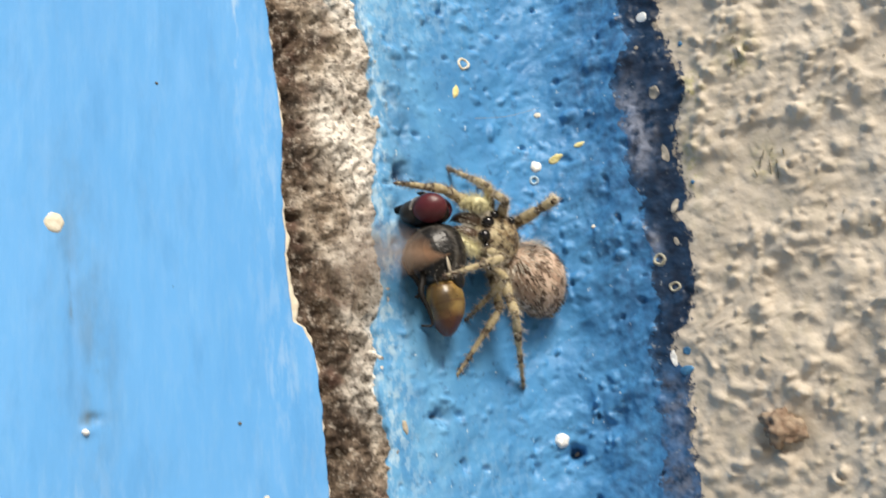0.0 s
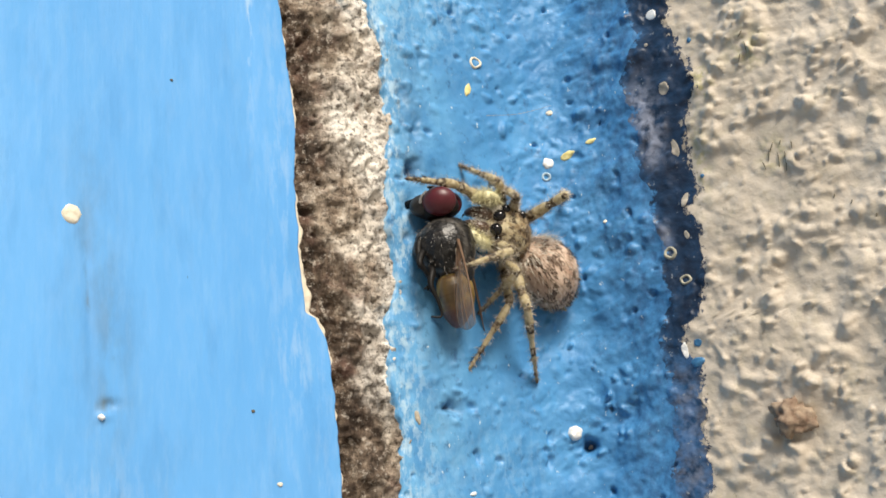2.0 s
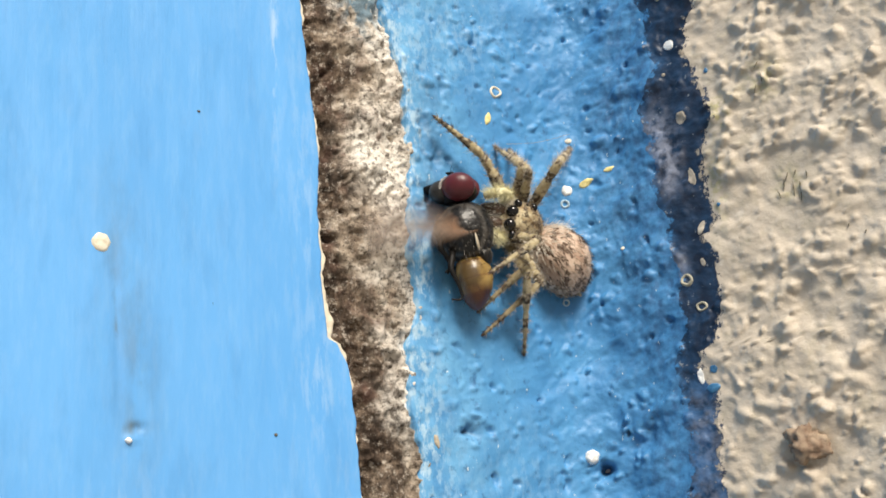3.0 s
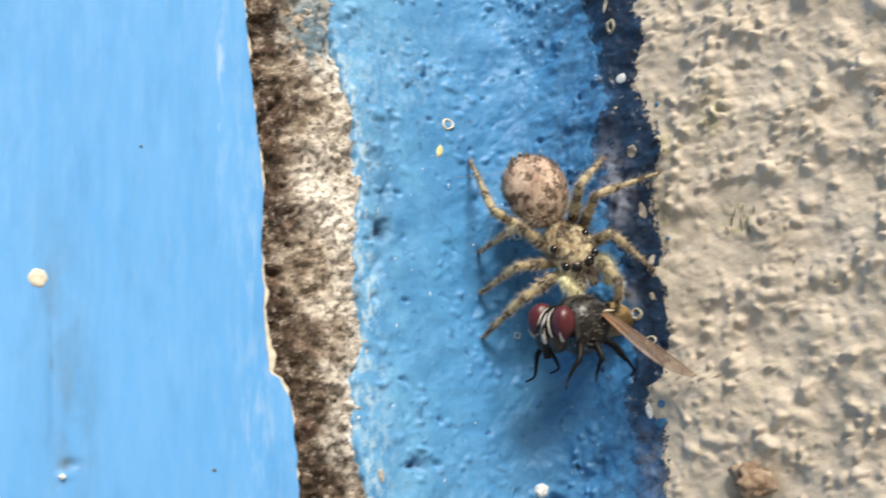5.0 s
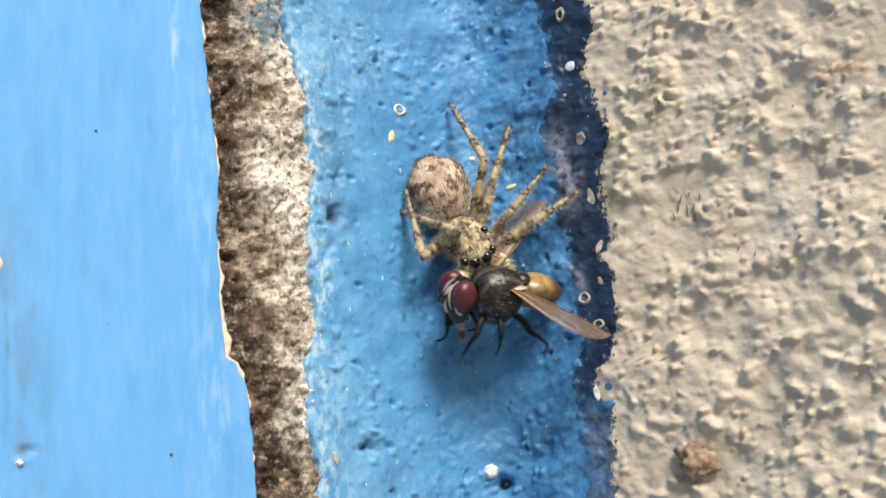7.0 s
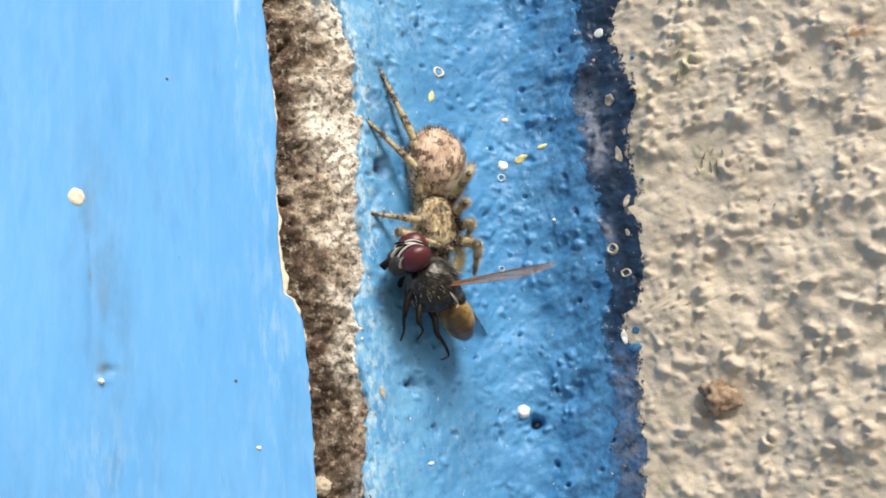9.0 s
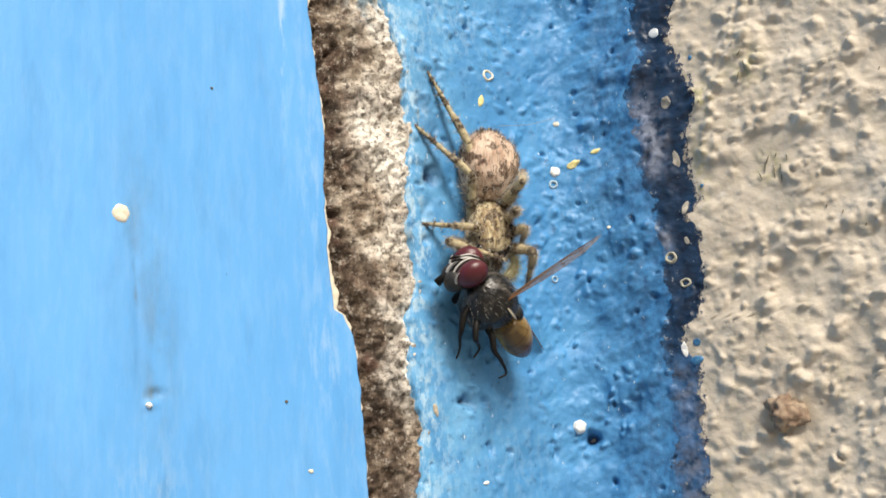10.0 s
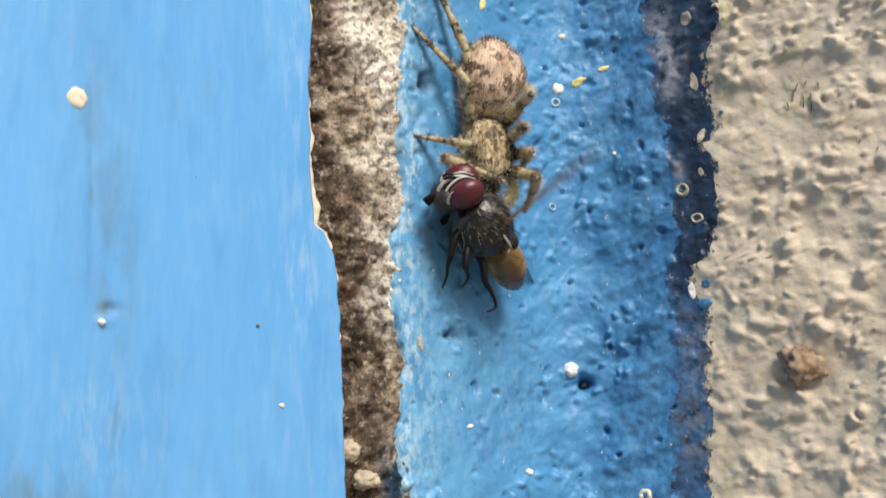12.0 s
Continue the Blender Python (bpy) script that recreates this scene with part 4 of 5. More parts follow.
SOOT = plain("dark_splinter", (0.05, 0.046, 0.034), (0.18, 0.155, 0.10), 0.3, 0.8)


def surface_height(x, z):
    x, z = np.asarray(x, float), np.asarray(z, float)
    inner = plaster_height(x, z) + 0.55 * step(3, -4, x)
    edge = BOARD_EDGE(z)
    return np.where(x < edge, board_height(x, z), np.where(x < PLASTER_EDGE(z), mortar_height(x, z), inner))


def fleck(name, label, x, z, rx, rz, material, high=0.08, turn=0.0, hollow=0.0, seed=0, group=""):
    """A thin, uneven scab on the wall; hollow leaves a sunken middle, as in a ring."""
    rng = random.Random(seed + 17)
    sides, rows = 20, 6
    wob = [rng.uniform(0.82, 1.12) if hollow else rng.uniform(0.68, 1.2) for _ in range(sides)]
    wob = [(wob[k] * 2 + wob[k - 1] + wob[(k + 1) % sides]) / 4 for k in range(sides)]
    c, s = math.cos(turn), math.sin(turn)
    px, pz, lift = [], [], []
    for i in range(rows + 1):
        q = hollow + (1 - hollow) * i / rows
        dome = math.sin(math.pi * i / rows) if hollow else math.sqrt(max(0, 1 - q * q))
        for j in range(sides):
            a = 2 * math.pi * j / sides
            u, v = rx * q * wob[j] * math.cos(a), rz * q * wob[j] * math.sin(a)
            px.append(x + u * c - v * s)
            pz.append(z + u * s + v * c)
            lift.append(high * dome * (1 + 0.3 * noise.noise((px[-1] * 4, pz[-1] * 4, seed))) - (0.05 if i == rows or (hollow and i == 0) else 0.0))
    verts = on_wall(px, pz, surface_height(px, pz) + np.array(lift) + 0.008)
    centre = np.mean(verts[:sides], 0)
    faces = []
    for i in range(rows):
        for k in range(sides):
            a, b = i * sides + k, i * sides + (k + 1) % sides
            faces.append((a, b, b + sides, a + sides))
    me = bpy.data.meshes.new(name)
    me.from_pydata([tuple(np.asarray(v) - centre) for v in verts], [], faces)
    me.polygons.foreach_set("use_smooth", np.ones(len(faces), bool))
    me.materials.append(material)
    ob = new(name, me)
    ob.location = centre
    return tagged(ob, label, name.replace("_", " "), group)


def clod(name, label, x, z, size, material, seed, craggy):
    """An uneven lump stuck on the wall."""
    bm = bmesh.new()
    ball(bm, (0, 0, 0), (1, 1, 1), 30, 44)
    for v in bm.verts:
        n = v.co.normalized()
        g = 1 + craggy * (0.9 * noise.noise(n * 1.3 + Vector((seed, 0, 0))) + 0.6 * noise.noise(n * 3.1 + Vector((0, seed, 0))) + 0.35 * abs(noise.noise(n * 7.0)) + 0.2 * noise.noise(n * 15.0))
        v.co = Vector((n.x * size[0], n.y * size[1], n.z * size[2])) * g
    ob = part(name, bm, material)
    ob.location = on_wall(x, z, float(surface_height(x, z)) + size[1] * 0.15)
    return tagged(ob, label, name.replace("_", " "))


ROUND = "specks on the blue wall"
fleck("ring_mark", "thin pale ring stuck on blue paint", 2.08, 12.7, 0.40, 0.46, CREAM, 0.09, 0, 0.55, 1, ROUND)
fleck("yellow_fleck", "small yellow flake on blue paint", 1.42, 10.65, 0.24, 0.56, YELLOW, 0.08, -0.25, 0, 2, ROUND)
fleck("white_speck", "round white droplet on blue paint", 6.52, 6.02, 0.42, 0.40, WHITE, 0.12, 0, 0, 3, ROUND)
fleck("white_speck", "clear whitish droplet ring on blue paint", 6.35, 5.1, 0.36, 0.34, PALE_BLUE, 0.10, 0, 0.4, 4, ROUND)
fleck("yellow_fleck", "pale yellow triangular flake on blue paint", 7.92, 6.53, 0.58, 0.28, YELLOW, 0.08, 0.5, 0, 5, ROUND)
fleck("yellow_fleck", "tiny yellow flake on blue paint", 9.46, 7.32, 0.40, 0.20, YELLOW, 0.07, 0.3, 0, 6, ROUND)
fleck("white_speck", "tiny whitish speck on blue paint", 6.96, 9.67, 0.24, 0.22, CREAM, 0.08, 0, 0, 7, ROUND)
fleck("white_speck", "bright white chalky lump on blue paint", 6.8, -12.17, 0.54, 0.50, WHITE, 0.34, 0, 0, 8, ROUND)
fleck("white_speck", "tiny pale dot on blue paint", 9.98, 1.63, 0.15, 0.15, CREAM, 0.07, 0, 0, 9, ROUND)
fleck("white_speck", "small white lump on blue paint", 3.8, -18.4, 0.24, 0.22, WHITE, 0.15, 0, 0, 10, ROUND)
fleck("white_speck", "small white chip on blue paint", -0.1, -15.6, 0.26, 0.14, WHITE, 0.12, 0.4, 0, 11, ROUND)
fleck("ring_mark", "small dark-centred ring on blue paint", 5.9, -1.8, 0.27, 0.27, PALE_BLUE, 0.12, 0, 0.5, 12, ROUND)
fleck("brown_fleck", "narrow brown husk on blue paint", -3.24, -10.88, 0.15, 0.50, STONE, 0.12, 0.15, 0, 13, ROUND)
fleck("yellow_fleck", "pale greenish flake on dark paint", 11.0, -20.0, 0.45, 0.5, CREAM, 0.07, 0, 0.3, 14, ROUND)
DROP = plain("blue_drop", (0.022, 0.10, 0.22), (0.06, 0.22, 0.42), 0.4, 0.4)
RING = plain("crusty_ring", (0.24, 0.235, 0.19), (0.50, 0.48, 0.38), 0.3, 0.8, 0.08)
BARE = plain("bare_stucco_spot", (0.28, 0.255, 0.205), (0.50, 0.45, 0.38), 0.4, 0.75)
EDGE = "marks along the dark paint edge"
for k, (x, z, rx, rz, mat, hollow, turn) in enumerate([
    (13.8, -1.19, 0.42, 0.46, CREAM, 0.45, 0.3), (14.55, -3.08, 0.38, 0.36, YELLOW, 0.5, 0.0), (14.55, 9.71, 0.40, 0.52, CREAM, 0.0, 0.0), (14.73, 5.65, 0.26, 0.70, CREAM, 0.0, 0.15),
    (14.13, 15.12, 0.42, 0.40, WHITE, 0.0, 0.3), (13.8, 18.9, 0.30, 0.58, YELLOW, 0.4, -0.2), (13.65, 13.03, 0.14, 0.14, CREAM, 0.0, 0.0), (15.0, 2.1, 0.22, 0.55, CREAM, 0.0, -0.3),
    (14.1, -7.6, 0.22, 0.60, WHITE, 0.0, 0.1), (13.6, 20.6, 0.14, 0.7, CREAM, 0.0, -0.2), (14.9, -0.2, 0.18, 0.3, CREAM, 0.0, 0.2)]):
    if hollow:
        fleck("ring_mark", "crusty pale ring on dark blue paint", x, z, rx, rz, RING, 0.10, turn, hollow, 30 + k, EDGE)
    else:
        fleck("bare_spot", "spot of pale stucco showing through dark paint", x, z, rx, rz, BARE if mat is CREAM else mat, 0.02, turn, 0, 30 + k, EDGE)
for k, (x, z, rx, rz) in enumerate([(14.87, -7.23, 0.30, 0.28), (14.77, -8.41, 0.42, 0.36), (16.3, 12.6, 0.16, 0.2), (16.2, 3.4, 0.14, 0.16)]):
    fleck("paint_drop", "drop of blue paint on beige stucco", x, z, rx, rz, DROP, 0.10, 0, 0, 50 + k, "paint drops beside the edge")
fleck("cream_spot", "round cream droplet on the blue board", -19.71, -0.04, 0.46, 0.58, CREAM, 0.12, 0, 0, 60, "specks on the board")
fleck("white_speck", "bright white grain beside a pit in the board", -18.6, -10.53, 0.15, 0.20, WHITE, 0.14, 0.5, 0, 61, "specks on the board")
for k, (x, z, r) in enumerate([(-11.92, -10.35, 0.10), (-10.76, -14.38, 0.14), (-15.27, 8.02, 0.08)]):
    fleck("grit_grain", "tiny grain of grit on the blue board", x, z, r, r, (SOOT, CREAM, SOOT)[k], 0.08, 0, 0, 62 + k, "specks on the board")
clod("brown_clump", "crumbly rust-brown clump on beige stucco", 19.7, -12.3, (1.2, 0.8, 1.1), RUST, 3, 0.5)
clod("pebble", "rounded brown pebble lodged in the mortar gap", -6.8, -16.8, (0.62, 0.5, 0.55), STONE, 4, 0.3)
clod("pebble", "pale brown pebble lodged in the mortar gap", -6.3, -18.4, (0.72, 0.55, 0.5), STONE, 6, 0.35)


def splinter(x, z, length, turn, seed):
    bm = bmesh.new()
    d = Vector((math.cos(turn), 0.0, math.sin(turn))) * length
    tube(bm, [d * -0.5, d * 0.1 + Vector((0, -0.1, 0.02)), d * 0.5], [0.012, 0.045, 0.01], 6)
    ob = part("splinter", bm, SOOT)
    ob.location = on_wall(x, z, float(surface_height(x, z)) + 0.05)
    tagged(ob, "dark dry splinter caught on the stucco", "splinter", "splinters on the stucco")


for k, (x, z, length, turn) in enumerate([(19.4, 11.95, 0.6, 1.0), (20.7, 4.6, 0.35, 1.3), (20.9, 3.7, 0.5, 1.5), (21.3, 4.3, 0.55, 1.6), (24.04, 0.07, 0.3, 1.2), (23.2, 0.6, 0.3, 1.3), (25.2, -1.0, 0.25, 1.5), (27.0, 9.0, 0.25, 1.1), (20.0, 3.9, 0.8, 1.45), (20.5, 3.5, 1.1, 1.6), (20.2, 4.4, 0.7, 1.2), (19.7, 3.3, 0.6, 1.9), (20.9, 3.1, 0.9, 1.55), (19.6, 11.0, 0.8, 1.7), (19.2, 10.4, 0.6, 1.3)]):
    splinter(x, z, length, turn, k)

bm = bmesh.new()
a, b = Vector((7.1, 0, 10.1)), Vector((2.6, 0, 8.7))
ya, yb = p(7.1) - 0.25, p(2.6) - 1.2
smooth_tube(bm, [(a.x, ya, a.z), (4.8, (ya + yb) / 2 + 0.1, 9.2), (b.x, yb, b.z)], [0.012, 0.012, 0.012], 5)
thread = part("silk_thread", bm, HAIR)
thread.location = (0, 0, HEIGHT)
tagged(thread, "single fine strand of pale spider silk", "silk thread")

# ---- what moves ----
# Feet on the wall (x, z, and how far they are held off it), four on the spider's left side and four on its right, front to back.
STANCES = {
    "facing_crack": [(-2.5, -2.4, 4.2), (1.0, -4.4), (0.1, -8.0), (4.4, -8.7), (-4.7, 3.3, 3.2), (0.5, 5.4), (2.4, 4.5), (7.5, 3.8)],
    "reaching": [(-1.5, -1.2, 4.0), (0.0, -3.0), (0.1, -4.4), (2.8, -5.6), (-3.1, 9.2, 1.5), (1.6, 8.5), (2.6, 8.4), (7.1, 8.6)],
    "turning": [(2.0, -3.0), (6.0, -3.5), (9.0, -2.0), (10.5, 1.5), (-1.5, 1.0), (0.0, 6.0), (3.0, 8.5), (6.5, 9.5)],
    "facing_down": [(12.6, -1.8), (15.2, 1.5), (16.1, 7.9), (12.7, 9.8), (3.5, -2.0), (3.5, 1.0), (3.5, 3.8), (3.3, 10.3)],
    "landed": [(13.7, 5.0), (12.4, 7.6), (10.0, 12.2), (5.2, 13.3), (4.5, -2.5), (3.5, 2.5), (1.4, 5.6), (1.9, 7.3)],
    "clinging": [(0.3, 8.6), (0.7, 10.2), (2.2, 13.1), (5.6, 12.4), (4.5, -0.5), (6.0, -0.5), (9.6, 3.9), (10.2, 8.5)],
    "thrown": [(0.5, 9.5), (3.0, 12.5), (5.6, 12.8), (8.6, 13.0), (1.3, 2.2), (6.6, 2.0), (9.4, 1.3), (9.0, 5.4)],
    "feeding": [(2.9, -2.6, 1.5), (2.9, -0.2, 0.8), (3.0, 2.6, 0.8), (3.4, 5.6, 1.2), (0.3, -1.4, 3.2), (-3.6, 1.3), (-3.4, 7.9, 0.5), (-2.4, 11.9, 0.5)],
}
# Feet in the spider's own space while it is thrown about.
FEED_KNEES = (0.80, -0.60, 0.0)  # where the hind knees point while it feeds
FEED_FRONT = (-0.9, -0.5, 0.25)  # and the knee of the front leg laid on the fly's head
KNEES = [(0.1, -0.15, 1.0), (0.6, -1.0, -0.3), (0.30, -1.0, -0.35), (-0.05, -1.0, -0.23)]  # where the right knees point while it faces the crack
SPREAD = [(4.2, 3.2, 0.5), (5.0, 0.8, 0.8), (4.8, -1.8, 0.6), (4.4, -4.8, 0.3)]
DOWN_A = ((-0.52, -0.82, 0.22), (0.80, -0.55, -0.22))
SPIDER_ROWS = [
    (0.0, (3.4, 0.7, 0.5), *DOWN_A, "facing_crack"),
    (1.5, (3.4, 0.7, 0.5), *DOWN_A, "facing_crack"),
    (2.5, (3.5, 0.8, 0.7), *DOWN_A, "facing_crack"),
    (2.8, (3.3, 1.0, 2.2), (-0.52, -0.84, 0.14), (0.80, -0.55, -0.22), "reaching"),
    (3.2, (3.2, 1.0, 3.2), (-0.52, -0.85, 0.08), (0.80, -0.55, -0.22), "reaching"),
    (3.8, (5.0, 1.4, 3.6), (-0.80, -0.35, -0.25), (0.15, -0.95, 0.1), "turning"),
    (4.3, (7.4, 2.0, 3.9), (-0.10, -0.35, -0.90), (0.0, -0.94, 0.2), "turning"),
    (4.8, (9.2, 1.5, 3.8), (0.42, -0.30, -0.85), (-0.05, -0.94, 0.30), "facing_down"),
    (5.0, (9.6, 1.3, 3.5), (0.42, -0.30, -0.85), (-0.05, -0.94, 0.30), "facing_down"),
    (5.4, (9.4, 1.0, 3.1), (0.36, -0.30, -0.87), (-0.05, -0.94, 0.30), "facing_down"),
    (5.45, (8.6, 0.2, 5.6), (-0.30, -0.75, -0.50), (-0.10, -0.60, 0.70), "air"),
    (5.5, (7.0, -1.0, 8.4), (-0.85, -0.35, 0.10), (0.0, -0.50, 0.85), "air"),
    (5.55, (6.5, -2.2, 9.6), (-0.85, -0.25, -0.30), (0.10, 0.30, 0.95), "air"),
    (5.6, (4.0, -1.9, 9.3), (-0.95, -0.20, 0.10), (0.0, 0.95, 0.20), "air"),
    (5.7, (3.6, -1.2, 6.4), (-0.93, -0.20, -0.05), (0.1, 0.95, -0.1), "air"),
    (5.9, (3.4, 1.2, 5.9), (-0.80, 0.45, -0.15), (-0.3, 0.85, 0.1), "thrown"),
    (6.0, (3.3, 0.6, 7.2), (-0.80, 0.50, -0.15), (-0.3, 0.85, 0.1), "thrown"),
    (6.1, (4.9, 1.6, 7.0), (-0.75, -0.10, -0.55), (-0.1, 0.95, 0.0), "air"),
    (6.2, (4.6, 1.6, 6.8), (-0.90, -0.10, -0.25), (-0.1, 0.95, 0.0), "air"),
    (6.3, (5.9, 2.0, 5.9), (-0.65, -0.10, -0.72), (-0.1, 0.95, 0.0), "clinging"),
    (6.5, (3.5, 0.9, 5.1), (-0.62, -0.10, -0.75), (-0.1, 0.95, 0.0), "clinging"),
    (6.55, (4.6, 0.2, 5.6), (-0.35, -0.10, -0.90), (0.80, 0.30, -0.3), "air"),
    (6.62, (5.8, 1.6, 5.0), (0.10, -0.20, -0.95), (0.60, -0.75, 0.1), "air"),
    (6.7, (6.9, 2.6, 4.3), (0.48, -0.30, -0.80), (-0.05, -0.94, 0.30), "landed"),
    (7.2, (5.2, 1.6, 3.0), (0.30, -0.25, -0.90), (0.10, -0.95, 0.20), "landed"),
    (7.8, (2.6, 0.4, 1.4), (0.05, -0.15, -0.98), (0.25, -0.95, 0.10), "feeding"),
    (8.3, (1.2, -0.3, 0.9), (0.02, -0.12, -0.99), (0.30, -0.94, 0.10), "feeding"),
    (9.5, (1.4, -0.1, 1.0), (0.02, -0.12, -0.99), (0.30, -0.94, 0.10), "feeding"),
    (10.5, (1.4, -0.1, 1.3), (0.02, -0.12, -0.99), (0.30, -0.94, 0.10), "feeding"),
    (12.0, (1.4, -0.2, 1.0), (0.02, -0.12, -0.99), (0.30, -0.94, 0.10), "feeding"),
]
FLY_A = ((-0.13, -0.06, 0.99), (0.97, -0.18, 0.12))
FLY_B = ((-0.68, -0.69, -0.14), (0.08, -0.25, 0.92))
FLY_C = ((-0.51, -0.57, 0.65), (0.83, -0.22, 0.46))
FLY_ROWS = [
    (0.0, (-0.4, -1.8, -0.7), *FLY_A),
    (1.5, (-0.5, -1.9, -0.7), *FLY_A),
    (2.5, (-0.5, -1.9, -0.4), *FLY_A),
    (3.2, (-0.2, -2.0, 2.6), (-0.18, -0.12, 0.97), (0.96, -0.12, 0.20)),
    (3.8, (1.8, -1.2, 0.2), (-0.70, -0.30, 0.60), (0.60, -0.30, 0.70)),
    (4.3, (6.0, 0.2, -1.2), (-0.80, -0.45, 0.20), (0.30, -0.45, 0.80)),
    (4.8, (9.4, 1.0, -1.9), *FLY_B),
    (5.0, (10.1, 0.8, -1.8), *FLY_B),
    (5.4, (9.2, 0.7, -1.9), *FLY_B),
    (5.5, (7.5, -1.4, 5.8), (-0.90, -0.15, 0.35), (-0.1, -0.6, 0.7)),
    (5.55, (3.5, -3.0, 9.0), (-0.85, -0.25, -0.30), (0.1, 0.35, 0.9)),
    (5.6, (0.0, -5.1, 10.0), (-0.40, -0.10, -0.90), (0.5, 0.8, -0.1)),
    (5.7, (0.4, -4.0, 6.2), (-0.15, -0.10, -0.96), (0.5, 0.8, 0.1)),
    (5.9, (1.1, -3.0, 5.8), (-0.10, 0.10, -0.96), (0.5, 0.85, 0.1)),
    (6.0, (2.3, -3.4, 7.5), (-0.05, -0.12, -0.96), (0.5, 0.85, 0.1)),
    (6.1, (2.6, -1.2, 5.8), (-0.45, -0.10, -0.85), (0.5, 0.85, -0.1)),
    (6.2, (2.0, -1.2, 6.2), (-0.20, -0.10, -0.95), (0.5, 0.85, 0.1)),
    (6.3, (4.4, 0.0, 5.1), (-0.66, -0.10, -0.72), (0.3, 0.9, -0.2)),
    (6.5, (1.3, -3.0, 2.6), (-0.62, 0.32, -0.70), (0.3, 0.9, 0.15)),
    (6.6, (5.0, -1.2, 1.8), (-0.80, -0.20, -0.55), (-0.5, 0.25, 0.8)),
    (6.7, (9.4, 0.6, 0.5), (-0.86, -0.20, -0.34), (-0.2, -0.55, 0.8)),
    (7.2, (6.0, 0.2, -1.0), (-0.78, -0.45, 0.15), (0.2, -0.3, 0.8)),
    (7.8, (2.4, -0.8, -2.8), (-0.55, -0.50, 0.60), (0.5, 0.15, 0.65)),
    (8.3, (0.5, -2.3, -3.7), *FLY_C),
    (9.5, (1.0, -2.2, -4.0), *FLY_C),
    (10.5, (0.9, -2.2, -4.2), *FLY_C),
    (12.0, (0.8, -2.1, -4.1), *FLY_C),
]
# Left wing: time, the way to its tip and its blade's normal, in the world.
LEFT_WING_ROWS = [
    (0.72, (0.08, -0.62, -0.78), (-0.85, -0.38, 0.2)),
    (2.30, (0.10, -0.62, -0.78), (-0.85, -0.38, 0.2)),
    (4.8, (0.74, -0.05, -0.62), (0.55, -0.50, 0.55)),
    (5.38, (0.78, -0.05, -0.55), (0.55, -0.50, 0.55)),
    (7.8, (0.80, -0.30, 0.20), (-0.1, -0.45, 0.9)),
    (8.3, (0.70, -0.30, 0.62), (-0.5, -0.45, 0.75)),
    (8.5, (0.82, -0.30, 0.50), (-0.4, -0.45, 0.8)),
    (9.0, (0.93, -0.25, 0.10), (-0.1, -0.42, 0.9)),
    (9.5, (0.96, -0.22, -0.07), (0.0, -0.50, 0.85)),
    (9.85, (0.96, -0.22, -0.08), (0.0, -0.40, 0.9)),
    (10.0, (0.80, -0.30, 0.45), (-0.4, -0.30, 0.8)),
    (10.2, (0.93, -0.25, 0.18), (-0.1, -0.40, 0.9)),
    (10.5, (0.97, -0.22, -0.06), (0.0, -0.55, 0.8)),
    (10.8, (0.90, -0.25, 0.32), (-0.3, -0.35, 0.9)),
    (11.0, (0.96, -0.22, 0.0), (-0.1, -0.38, 0.9)),
    (11.5, (0.97, -0.22, -0.02), (0.0, -0.55, 0.8)),
    (11.9, (0.95, -0.25, 0.10), (-0.05, -0.40, 0.9)),
    (12.0, (0.72, -0.35, 0.55), (-0.5, -0.20, 0.75)),
]
# How far the fly's legs are folded back under it, in degrees.
FOLDED = [(0.0, 97), (3.0, 97), (4.4, 10), (4.8, 0), (5.45, 0), (5.65, 100), (6.55, 100), (7.0, 5), (8.3, 62), (12.0, 62)]
BUZZ = [(0.0, 0.67), (2.37, 3.4), (5.42, 6.68)]


def between(rows, t):
    """The pose at t between keyed rows of (t, place, ahead, up, ...)."""
    for a, b in zip(rows, rows[1:]):
        if t <= b[0]:
            break
    w = min(1, max(0, (t - a[0]) / (b[0] - a[0])))
    w = w * w * (3 - 2 * w)
    p, q = frame_of(*a[1:4]), frame_of(*b[1:4])
    m = p.to_quaternion().slerp(q.to_quaternion(), w).to_matrix().to_4x4()
    m.translation = p.translation.lerp(q.translation, w)
    return m


def leg_pose(side, k, home, foot, knees=None):
    """Thigh and shin poses that set the foot at a point of the world; home is the spider's pose."""
    upper, lower = (v * MM for v in LEG_SIZES[k])
    hip = Vector((side * HIPS[k][0] * MM, HIPS[k][1] * MM, HIPS[k][2] * MM))
    to = home.inverted() @ foot - hip
    reach = min(max(to.length, abs(upper - lower) * 1.1 + 0.0004), (upper + lower) * 0.985)
    way = to.normalized()
    hint = Vector((side * 0.15, (0.25, 0.1, -0.1, -0.3)[k], 0.85))
    if knees:
        hint = home.to_3x3().inverted() @ Vector(knees)
    hint = (hint - way * hint.dot(way)).normalized()
    lean = math.acos((upper**2 + reach**2 - lower**2) / (2 * upper * reach))
    fold = math.acos((upper**2 + lower**2 - reach**2) / (2 * upper * lower))
    y = way * math.cos(lean) + hint * math.sin(lean)
    z = hint * math.cos(lean) - way * math.sin(lean)
    thigh = Matrix((y.cross(z), y, z)).transposed().to_4x4()
    thigh.translation = hip
    return thigh, Matrix.Translation((0, upper, 0)) @ Matrix.Rotation(fold - math.pi, 4, "X")


def beat(f):
    """A quick beat, one whole swing in four film steps, fastest at the half seconds."""
    return math.sin(math.pi / 2 * (f - 15 * round(f / 15)))


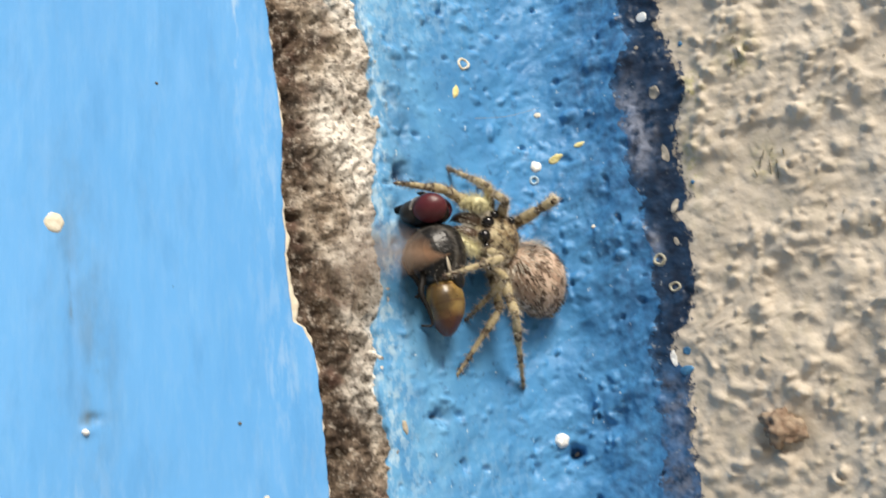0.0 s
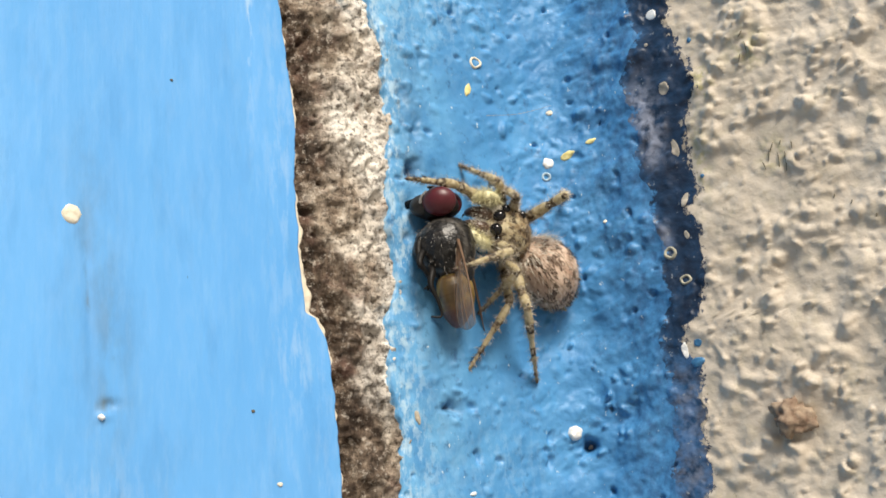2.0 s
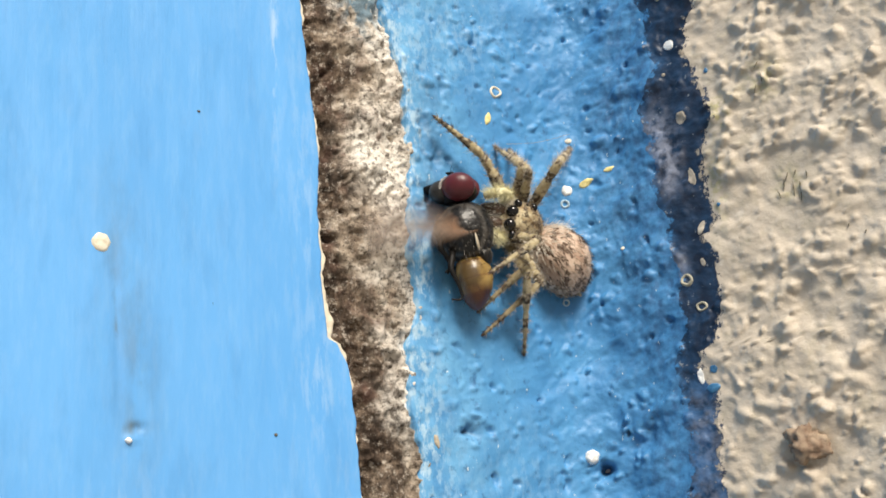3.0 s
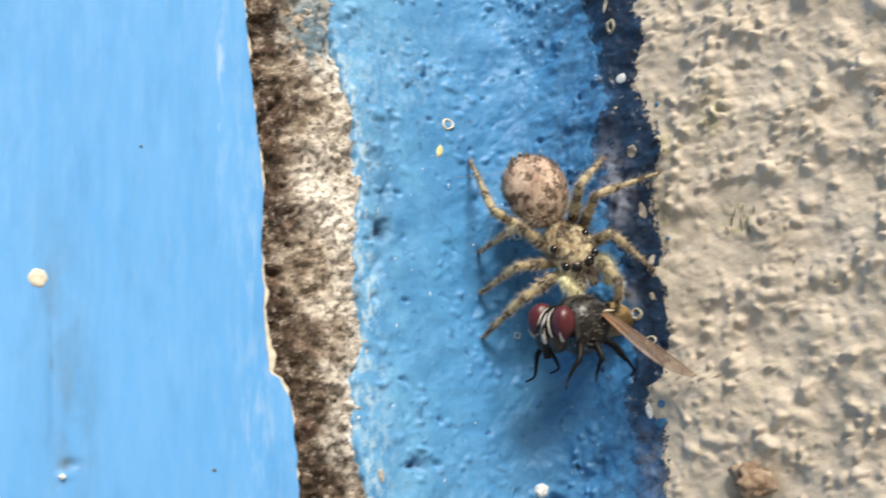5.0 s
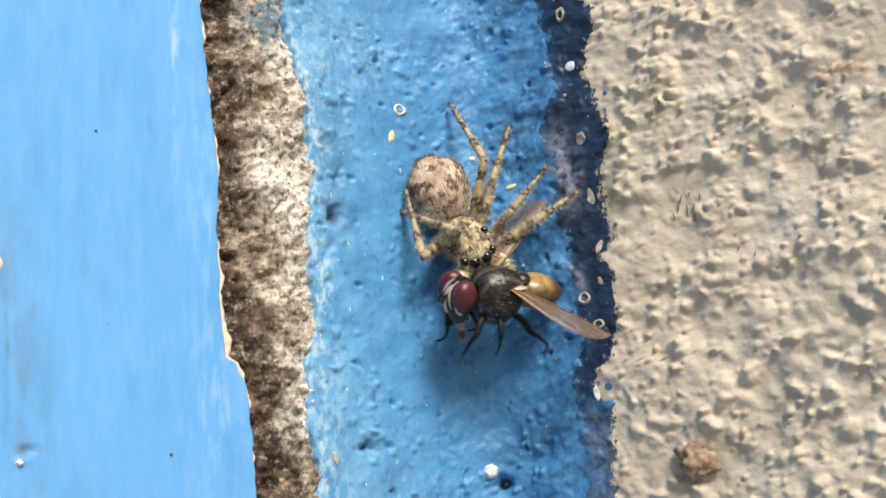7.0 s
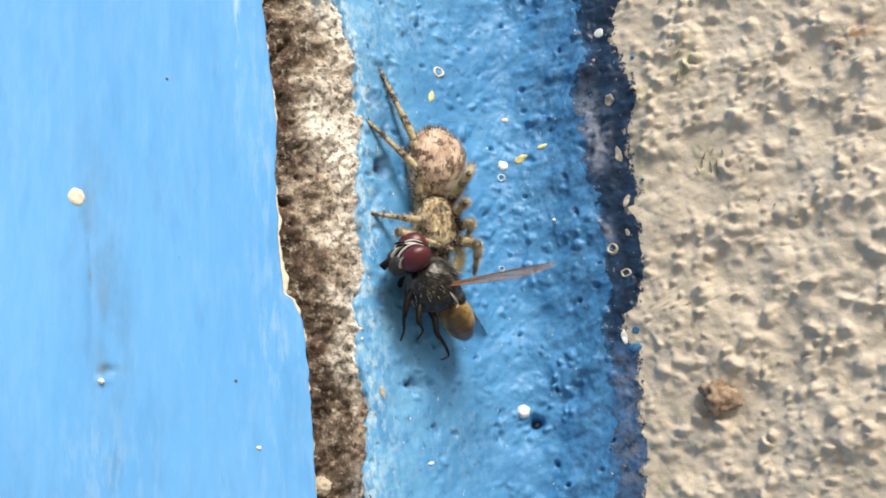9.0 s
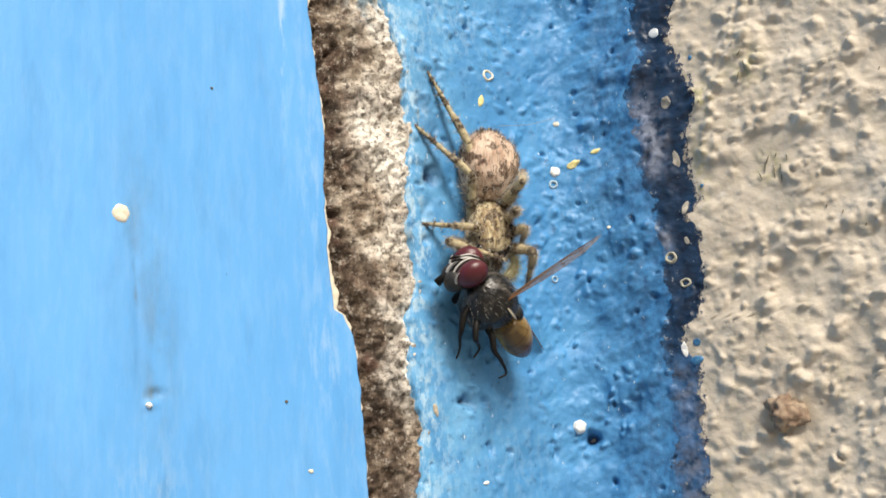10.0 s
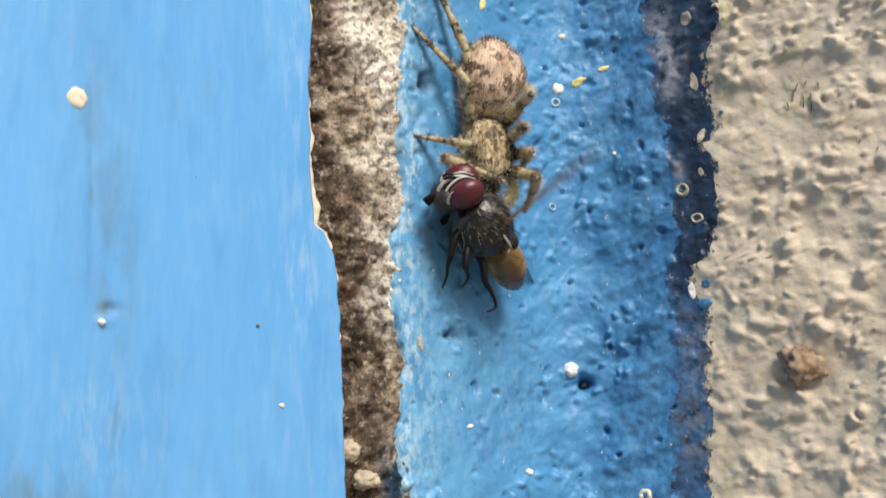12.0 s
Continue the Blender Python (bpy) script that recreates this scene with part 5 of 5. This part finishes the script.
def shaken(rows, size, turn):
    """Rows with the struggle's fast tremor added while the two are thrown about."""
    out = [r for r in rows if not 5.5 <= r[0] <= 6.62]
    for f in range(165, 200):
        t = f / 30
        m = between(rows, t)
        k = beat(f)
        m.translation += Vector((0.8, 0.2, 0.7)) * (k * size * MM)
        out.append((t, m @ pose(0, 0, 0, turn * k, 0, -turn * k)))
    return sorted(((r[0], r[1] if isinstance(r[1], Matrix) else frame_of(*r[1:4])) for r in out), key=lambda r: r[0])


def wing_root(side):
    return Vector((side * 1.1, 0.0, 0.80)) * (MM * FLY_SIZE)


def wing_pose(home, side, way, normal):
    m = home.to_3x3().inverted() @ frame_of((0, 0, 0), way, normal).to_3x3()
    m = m.to_4x4()
    m.translation = wing_root(side)
    return m


# Abdomen: time, the way from the waist to its tip and its back, in the world.
ABDOMEN_ROWS = [
    (0.0, (0.50, 0.42, -0.74), (0.72, -0.66, 0.10)),
    (2.5, (0.50, 0.42, -0.74), (0.72, -0.66, 0.10)),
    (3.2, (0.56, 0.38, -0.70), (0.66, -0.70, 0.05)),
    (3.8, (0.70, 0.30, 0.20), (0.20, -0.95, 0.1)),
    (4.3, (0.10, 0.30, 0.90), (0.0, -0.95, 0.2)),
    (4.8, (-0.42, -0.08, 0.90), (-0.05, -0.99, -0.08)),
    (5.4, (-0.36, -0.08, 0.92), (-0.05, -0.99, -0.08)),
    (5.45, (0.25, 0.65, 0.55), (-0.05, -0.70, 0.70)),
    (5.5, (0.80, 0.35, -0.25), (0.1, -0.50, 0.85)),
    (5.55, (0.85, 0.25, 0.30), (0.10, 0.30, 0.95)),
    (5.6, (0.75, -0.45, -0.1), (0.3, 0.85, 0.20)),
    (5.9, (0.72, -0.50, 0.05), (0.3, 0.85, 0.1)),
    (6.0, (0.68, -0.60, 0.0), (0.3, 0.85, 0.1)),
    (6.1, (0.75, -0.1, 0.45), (0.0, 0.95, 0.1)),
    (6.3, (0.65, 0.10, 0.72), (-0.1, 0.95, 0.0)),
    (6.5, (0.50, 0.55, 0.62), (-0.1, 0.85, -0.5)),
    (6.55, (0.35, 0.10, 0.90), (0.80, 0.30, -0.3)),
    (6.62, (-0.10, 0.20, 0.95), (0.60, -0.75, 0.1)),
    (6.7, (-0.45, 0.20, 0.85), (-0.05, -0.96, 0.20)),
    (7.8, (0.0, 0.10, 0.98), (0.20, -0.97, 0.05)),
    (12.0, (0.10, 0.06, 0.99), (0.20, -0.97, 0.05)),
]


def motions():
    rows = []
    for t, way, up in ABDOMEN_ROWS:
        m = (between(SPIDER_ROWS, t).to_3x3().inverted() @ frame_of((0, 0, 0), [-v for v in way], up).to_3x3()).to_4x4()
        m.translation = (0, -1.7 * MM, 0)
        rows.append((t, m))
    walk(spider_abdomen, rows)
    walk(spider, shaken(SPIDER_ROWS, 1.6, 15))
    walk(fly, shaken(FLY_ROWS, 1.7, 16))
    for side, k, leg, shin in spider_legs:
        thighs, shins = [], []
        for t, at, ahead, up, stance in SPIDER_ROWS:
            home = frame_of(at, ahead, up)
            if stance == "air":
                x, y, z = SPREAD[k]
                sway = 0.9 * math.sin(t * 23 + k * 1.7 + side)
                foot = home @ Vector((side * (x - 0.8 + sway) * MM, (y + sway) * MM, (z - 2.2 + 0.5 * sway) * MM))
            else:
                x, z, *lift = STANCES[stance][k + (4 if side > 0 else 0)]
                foot = Vector(on_wall(x, z, lift[0] if lift else 0.25))
            knees = None
            if side > 0 and stance in ("facing_crack", "reaching"):
                knees = KNEES[k]
            elif stance in ("facing_crack", "reaching") and k == 3:
                knees = (0.1, -1.0, 0.0)
            elif side > 0 and stance == "feeding" and k != 1:
                knees = FEED_FRONT if k == 0 else FEED_KNEES
            elif stance in ("clinging", "thrown"):
                knees = (0.0, -1.0, 0.0)
            elif k == 3 and stance in ("facing_down", "landed"):
                knees = home.to_3x3() @ Vector((side * 0.5, -0.3, 0.65))
            thigh, bent = leg_pose(side, k, home, foot, knees)
            thighs.append((t, thigh))
            shins.append((t, bent))
        walk(leg, thighs)
        walk(shin, shins)
    rows = [(t, wing_pose(between(FLY_ROWS, t), -1, way, normal)) for t, way, normal in LEFT_WING_ROWS]
    folded = Matrix.Translation(wing_root(1)) @ Euler((radians(-4), radians(-12), radians(196))).to_matrix().to_4x4()
    resting = Matrix.Translation(wing_root(1)) @ Euler((radians(-4), radians(-12), radians(207))).to_matrix().to_4x4()
    other = [(0.72, resting), (2.3, resting), (4.8, folded), (5.38, folded), (7.8, folded), (12.0, folded)]
    closed = Matrix.Translation(wing_root(-1)) @ Euler((radians(-4), radians(12), radians(164))).to_matrix().to_4x4()
    rows += [(5.43, closed), (5.54, closed)]
    for a, b in BUZZ:
        for k in range(int((b - a) * 30) + 1):
            f = round(a * 30) + k
            if f in range(120, 167):
                continue
            for store, side in ((rows, -1), (other, 1)):
                if f >= 120 and side > 0:
                    stroke = Matrix.Rotation(radians(-125), 4, "Z") @ Matrix.Rotation(radians(-15 + 55 * beat(f)), 4, "X")
                    store.append((f / 30, Matrix.Translation(wing_root(1)) @ stroke))
                    continue
                if f < 120 and side < 0:
                    k3 = beat(f)
                    store.append((f / 30, wing_pose(between(FLY_ROWS, f / 30), -1, (-0.88, -0.38 + 0.15 * k3, -0.12 + 0.95 * k3), (-0.30, -0.90, 0.1))))
                    continue
                stroke = Matrix.Rotation(radians(side * -108 + 38 * beat(f)), 4, "Z") @ Matrix.Rotation(radians(-28), 4, "X")
                store.append((f / 30, Matrix.Translation(wing_root(side)) @ stroke))
    for n, (leg, hip, side) in enumerate(fly_legs):
        hip = hip * (FLY_SIZE * MM)
        keys = []
        for t, swing in FOLDED:
            turned = Matrix.Rotation(radians(-swing * (1.3, 1.0, 0.5)[n % 3]), 4, "X")
            keys.append((t, Matrix.Translation(hip) @ turned @ Matrix.Translation(-hip)))
        walk(leg, keys)
    walk(fly_wings[-1], sorted(rows, key=lambda r: r[0]))
    walk(fly_wings[1], sorted(other, key=lambda r: r[0]))


motions()
